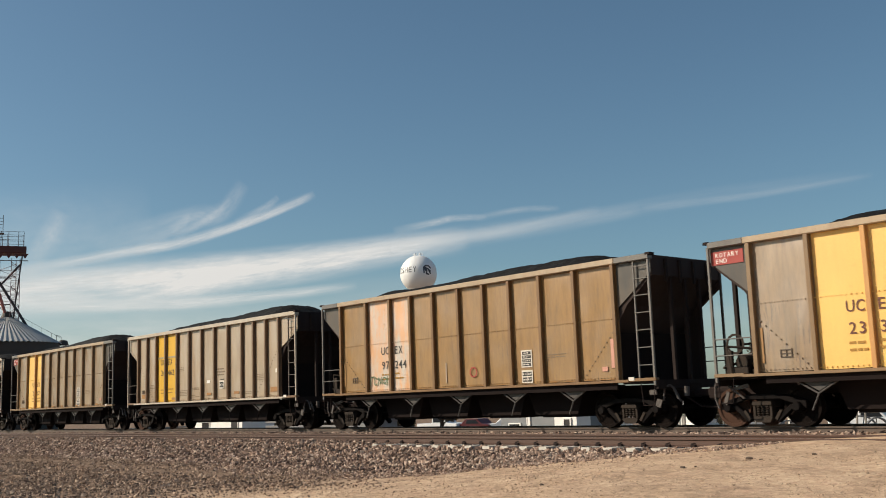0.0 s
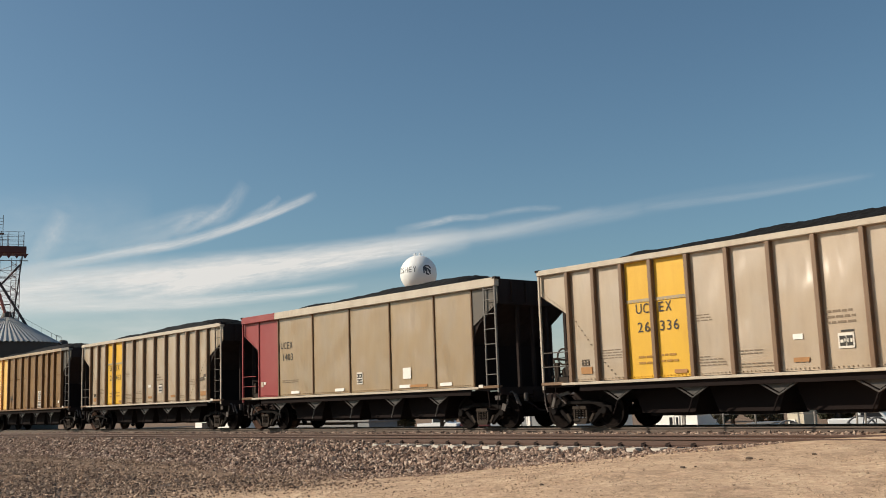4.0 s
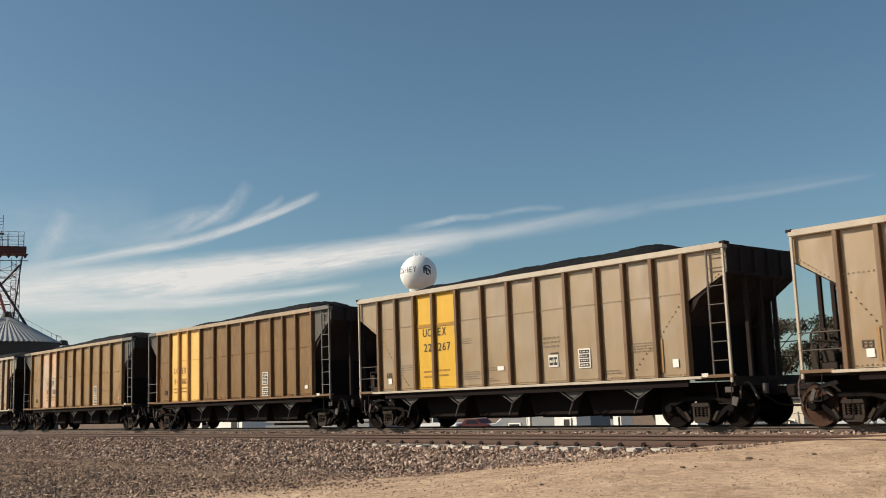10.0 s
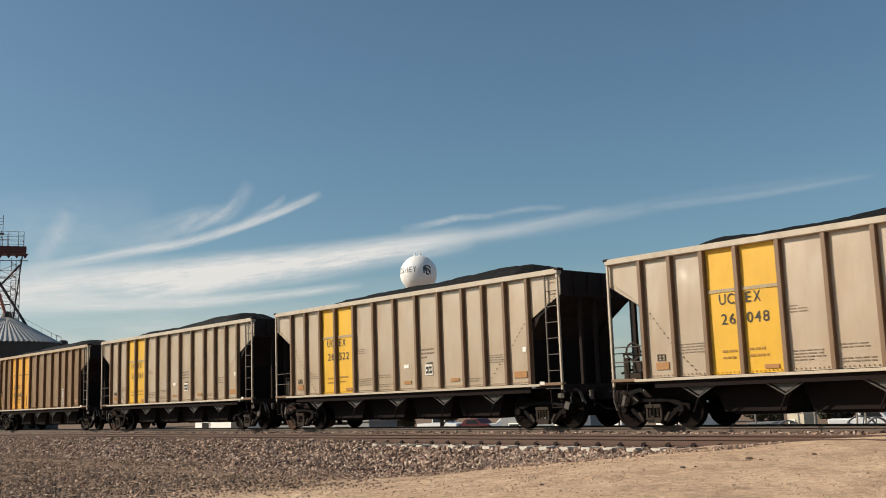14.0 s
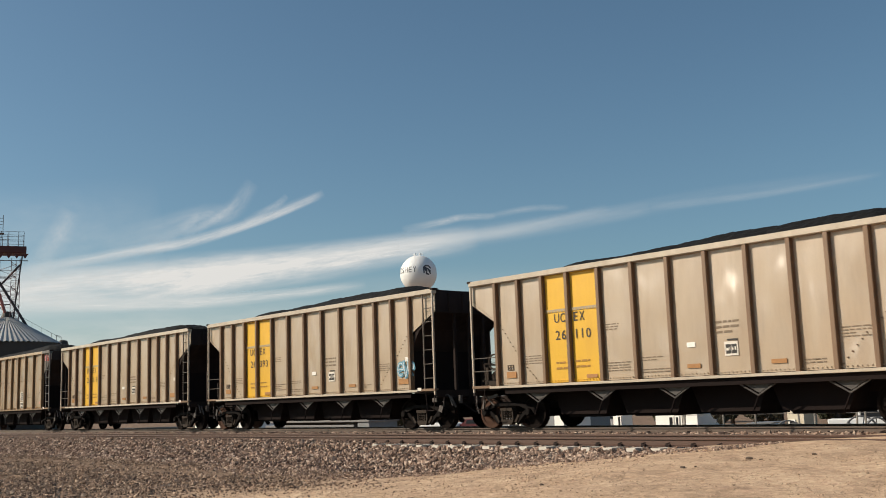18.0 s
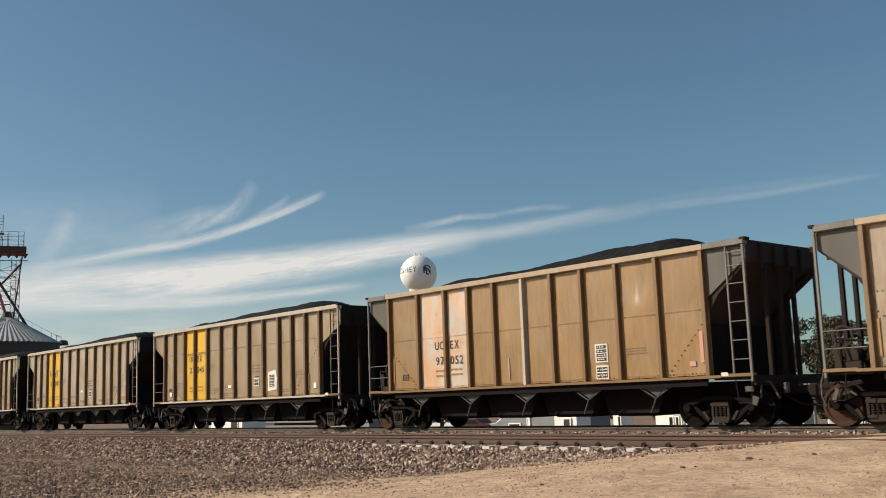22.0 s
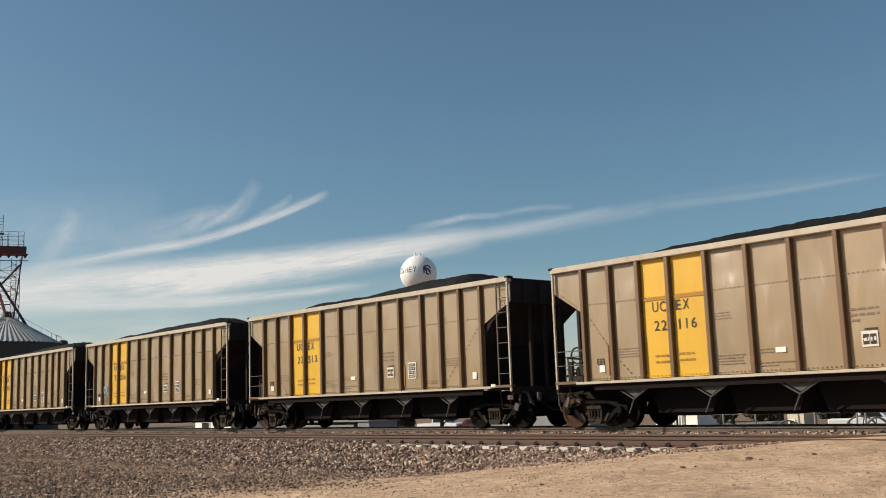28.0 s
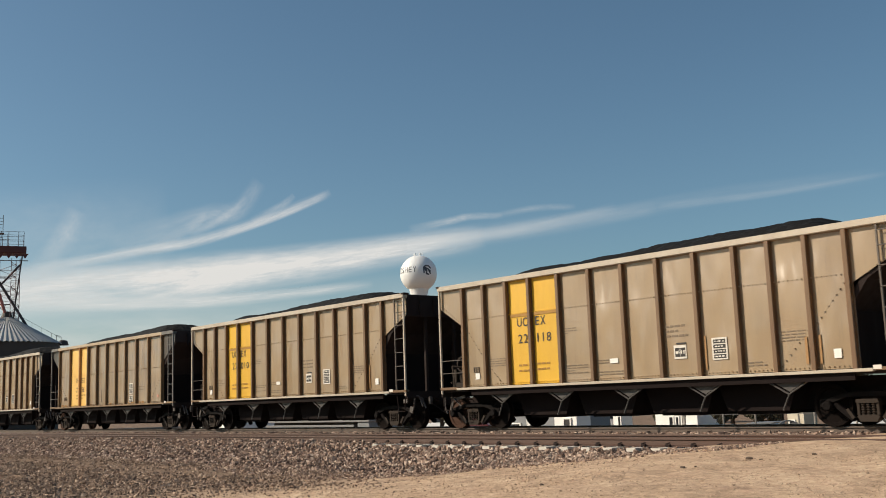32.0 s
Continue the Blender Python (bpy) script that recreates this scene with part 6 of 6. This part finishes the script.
# ---- loose stones ----
def stones(name, places, sizes, material, label, category, seed):
    """Many broken stones in one mesh: eight-sided lumps of uneven shape."""
    rs = np.random.RandomState(seed)
    shape = np.array([(1, 0, 0), (0, 1, 0), (-1, 0, 0), (0, -1, 0), (0, 0, 1), (0, 0, -1)], float)
    tri = np.array([(0, 1, 4), (1, 2, 4), (2, 3, 4), (3, 0, 4), (1, 0, 5), (2, 1, 5), (3, 2, 5), (0, 3, 5)])
    n = len(places)
    q, _ = np.linalg.qr(rs.normal(size=(n, 3, 3)))
    pts = shape[None] * rs.uniform(0.6, 1.35, (n, 6, 1)) * sizes[:, None, None] * np.array((1.15, 1.0, 0.75))
    pts = np.einsum("nij,nkj->nki", q, pts) + places[:, None, :]
    faces = (tri[None] + 6 * np.arange(n)[:, None, None]).reshape(-1, 3)
    me = bpy.data.meshes.new(name)
    me.from_pydata(pts.reshape(-1, 3).tolist(), [], faces.tolist())
    me.materials.append(material)
    return tagged(new(name, me), label, category, kind="stuff")


def stone_material(name, stops):
    n = Nodes(name)
    r = n.add("NewGeometry").outputs["Random Per Island"]
    v = n.world_coords()
    c = n.mix(0.18, n.ramp(r, stops), n.ramp(n.noise(v, 40, 4, 0.6), [(0.3, (0.10, 0.07, 0.055)), (0.7, (0.42, 0.34, 0.28))]))
    return n.done(c, 0.85, 0, 0.25)


BROKEN = stone_material("broken_ballast_stone", [(0.0, (0.070, 0.042, 0.031)), (0.35, (0.22, 0.136, 0.098)), (0.7, (0.38, 0.258, 0.192)), (1.0, (0.70, 0.54, 0.42))])
rs = np.random.RandomState(3)
n = 38000
sx = -8.0 - 50.0 * rs.uniform(0, 1, n) ** 1.25
sy = np.where(rs.uniform(0, 1, n) < 0.66, rs.uniform(14.0, 17.3, n), rs.uniform(17.3, 21.36, n))
dirt_z, bed = dirt_height(sx, sy), bed_height(sx, sy)
keep = bed > dirt_z - 0.03
keep &= ~((np.abs(np.abs(sy - NEAR) - GAUGE) < 0.14))
keep &= ~((np.abs((sx - 0.13 + TIE / 2) % TIE - TIE / 2) < 0.13) & (np.abs(sy - NEAR) < 1.36) & (rs.uniform(0, 1, n) < np.where((sy < NEAR - 0.9) & (sx > -22.5), 0.92, 0.55)))
sx, sy, bed = sx[keep], sy[keep], bed[keep]
on_tie = np.abs((sx - 0.13 + TIE / 2) % TIE - TIE / 2) < 0.13
sunk = np.where(on_tie & (np.abs(sy - NEAR) < 1.3), 0.06, np.where((sy > 16.4) & (sy < 17.25), 0.014, 0.0))
stones("ballast_stones", np.stack([sx, sy, bed + 0.012 - sunk + rs.uniform(-0.01, 0.02, len(sx))], -1), rs.uniform(0.030, 0.070, len(sx)), BROKEN,
       "grey and pink broken ballast stones", "ballast", 4)
PEBBLE = stone_material("yard_pebble", [(0.0, (0.090, 0.056, 0.037)), (0.4, (0.22, 0.141, 0.094)), (0.75, (0.36, 0.242, 0.166)), (1.0, (0.58, 0.43, 0.31))])
m = 95000
px_, py_ = rs.uniform(-50, -11, m), 5.0 + 10.5 * rs.uniform(0, 1, m) ** 0.8
patch = 0.5 + 0.5 * np.sin(px_ * 0.55 + 2.0 * np.sin(py_ * 0.7)) * np.sin(py_ * 1.5 + 1.4 * np.sin(px_ * 0.31))
bare = smooth(11.6, 12.6, py_ + 0.5 * np.sin(px_ * 0.4)) * (1 - smooth(13.4, 13.9, py_))
few = rs.uniform(0, 1, m) < np.where(px_ < -17.5 + rs.uniform(-4, 4, m), (0.25 + 0.75 * patch) * (1 - 0.85 * bare), 0.03)
px_, py_ = px_[few], py_[few]
stones("yard_pebbles", np.stack([px_, py_, rough_dirt(px_, py_) + 0.004], -1), (0.008 + 0.048 * rs.uniform(0, 1, len(px_)) ** 1.7) * np.where(px_ < -16.5, 1.0, 0.5), PEBBLE, "loose dark pebbles and clods on the dirt", "pebbles", 6)

CRUMB = stone_material("dirt_crumb", [(0.0, (0.27, 0.185, 0.122)), (0.3, (0.44, 0.310, 0.208)), (0.75, (0.55, 0.392, 0.268)), (1.0, (0.62, 0.455, 0.315))])
m = 24000
cx, cy = rs.uniform(-16.5, -3.5, m), rs.uniform(9.2, 16.2, m)
loose = rs.uniform(0, 1, m) < 0.35 + 0.65 * smooth(-0.2, 0.5, lumps(cx, cy, 0.9, 9) + 0.6 * lumps(cx, cy, 0.3, 5))
cx, cy = cx[loose], cy[loose]
stones("dirt_crumbs", np.stack([cx, cy, rough_dirt(cx, cy) + 0.002], -1), 0.004 + 0.013 * rs.uniform(0, 1, len(cx)) ** 2.6, CRUMB, "small tan crumbs of dry dirt on the crossing", "dirt", 7)

# stones that have rolled from the ballast onto the dirt
m = 5200
qx = -10.0 - 16.0 * rs.uniform(0, 1, m)
edge_y = np.interp(qx, (-26.0, -19.0, -14.0, -10.0), (14.0, 14.2, 15.2, 16.6))
qy = edge_y - 1.5 * rs.uniform(0, 1, m) ** 2.2 + 0.5 * rs.uniform(0, 1, m)
stones("spilled_stones", np.stack([qx, qy, np.maximum(rough_dirt(qx, qy), bed_height(qx, qy)) + 0.006], -1), rs.uniform(0.010, 0.040, m), BROKEN, "ballast stones spilled over the edge of the dirt", "stones", 8)


def single_stones(count, seed):
    """The stones of the ballast's shoulder by the crossing, each one by itself."""
    rnd = random.Random(seed)
    n = Nodes("single_ballast_stone")
    c = n.ramp(n.add("ObjectInfo").outputs["Random"], [(0.0, (0.075, 0.048, 0.036)), (0.4, (0.20, 0.130, 0.098)), (0.75, (0.34, 0.245, 0.19)), (1.0, (0.60, 0.48, 0.38))])
    c = n.mix(0.2, c, n.ramp(n.noise(n.coords(), 40, 4, 0.6), [(0.3, (0.10, 0.07, 0.055)), (0.7, (0.42, 0.34, 0.28))]))
    mat = n.done(c, 0.85, 0, 0.25)
    shapes = []
    for _ in range(8):
        bm = bmesh.new()
        bmesh.ops.create_icosphere(bm, subdivisions=1, radius=1.0)
        for v in bm.verts:
            v.co = Vector((v.co.x * 1.2, v.co.y, v.co.z * 0.75)) * rnd.uniform(0.72, 1.25)
        shapes.append(mesh_of(bm, "stone"))
    made = 0
    while made < count:
        x, y = rnd.uniform(-16.5, -10.5), rnd.uniform(14.9, 16.4)
        b, d = float(bed_height(np.array(x), np.array(y))), float(dirt_height(np.array(x), np.array(y)))
        if b < d - 0.02:
            continue
        ob = part("stone", shapes[made % 8], mat, BED)
        s = rnd.uniform(0.030, 0.060)
        ob.matrix_basis = pose(x, y, b + 0.022, rnd.uniform(0, 360), rnd.uniform(-30, 30), rnd.uniform(0, 360)) @ Matrix.Scale(s, 4)
        made += 1


single_stones(300, 21)


def dark_clod(x, y, size, seed):
    """A lump of dark earth."""
    rnd = random.Random(seed)
    bm = bmesh.new()
    bmesh.ops.create_icosphere(bm, subdivisions=2, radius=size)
    for v in bm.verts:
        v.co = Vector((v.co.x * 1.5, v.co.y, v.co.z * 0.6)) * rnd.uniform(0.75, 1.2)
    z = float(rough_dirt(np.array(x), np.array(y)))
    ob = new("clod", mesh_of(bm, "clod"))
    ob.data.materials.append(CLOD)
    ob.matrix_basis = pose(x, y, z + size * 0.3, 0, 0, rnd.uniform(0, 180))
    return tagged(ob, "small dark clod of earth on sandy dirt", "clod", "clods on the dirt")


CLOD = plain("dark_earth", (0.13, 0.088, 0.060), 0.95, scale=20, bump=0.5)
for i, (x, y, size) in enumerate(((-9.0, 12.4, 0.035), (-8.6, 13.5, 0.04), (-8.0, 14.3, 0.028), (-10.0, 10.5, 0.028), (-8.85, 12.5, 0.02), (-8.4, 13.5, 0.02), (-7.2, 14.6, 0.018), (-11.2, 11.6, 0.018))):
    dark_clod(x, y, size, i)


# ---- what moves ----
def along(t):
    """How far the car number 1 has come along the track: its rear end's x."""
    drag = 0.12 * math.sin(math.pi * (t - 3) / 16) ** 2 if 3 < t < 19 else 0.0
    slack = np.interp(t, (0, 1, 2, 3, 6, 7, 8, 9, 10, 11, 12, 13, 14, 17, 18, 19, 20, 21, 23, 24, 25, 28, 29, 30, 31, 32),
                      (0.0, 0.0, 0.06, 0.08, -0.05, -0.01, 0.02, 0.01, -0.06, -0.01, 0.02, -0.01, 0.01, -0.01, -0.05, 0.02, 0.03, 0.07, 0.09, 0.19, 0.24, -0.02, 0.05, 0.12, 0.21, 0.22))
    return -30.06 + 14.7722 * t + 0.0026 * t * t - drag + float(slack)


def motions():
    times = list(range(0, 33))
    for thing, k in TRAIN:
        walk(thing, [(t, pose(along(t) - (k - 1) * PITCH, FAR, 0)) for t in times])
    steps = 960
    for key, dx in (("rear", -0.89), ("front", 0.89)):
        rows = []
        for i in range(steps + 1):
            t = 32.0 * i / steps
            rows.append((t, pose(dx, 0, 0.457, 0, math.degrees((along(t) - along(0)) / 0.457), 0)))
        first = WHEELSETS[key][0]
        walk(first, rows)
        for other in WHEELSETS[key][1:]:
            other.rotation_mode = "QUATERNION"
            other.animation_data_create()
            other.animation_data.action = first.animation_data.action
            other.animation_data.action_slot = first.animation_data.action_slot
    for ob, far in CLOUDS:
        walk(ob, [(t, VIEW @ pose((t - 9.0) * 0.00049 * far, (t - 9.0) * 0.00005 * far, 0)) for t in (0, 16, 32)])


motions()
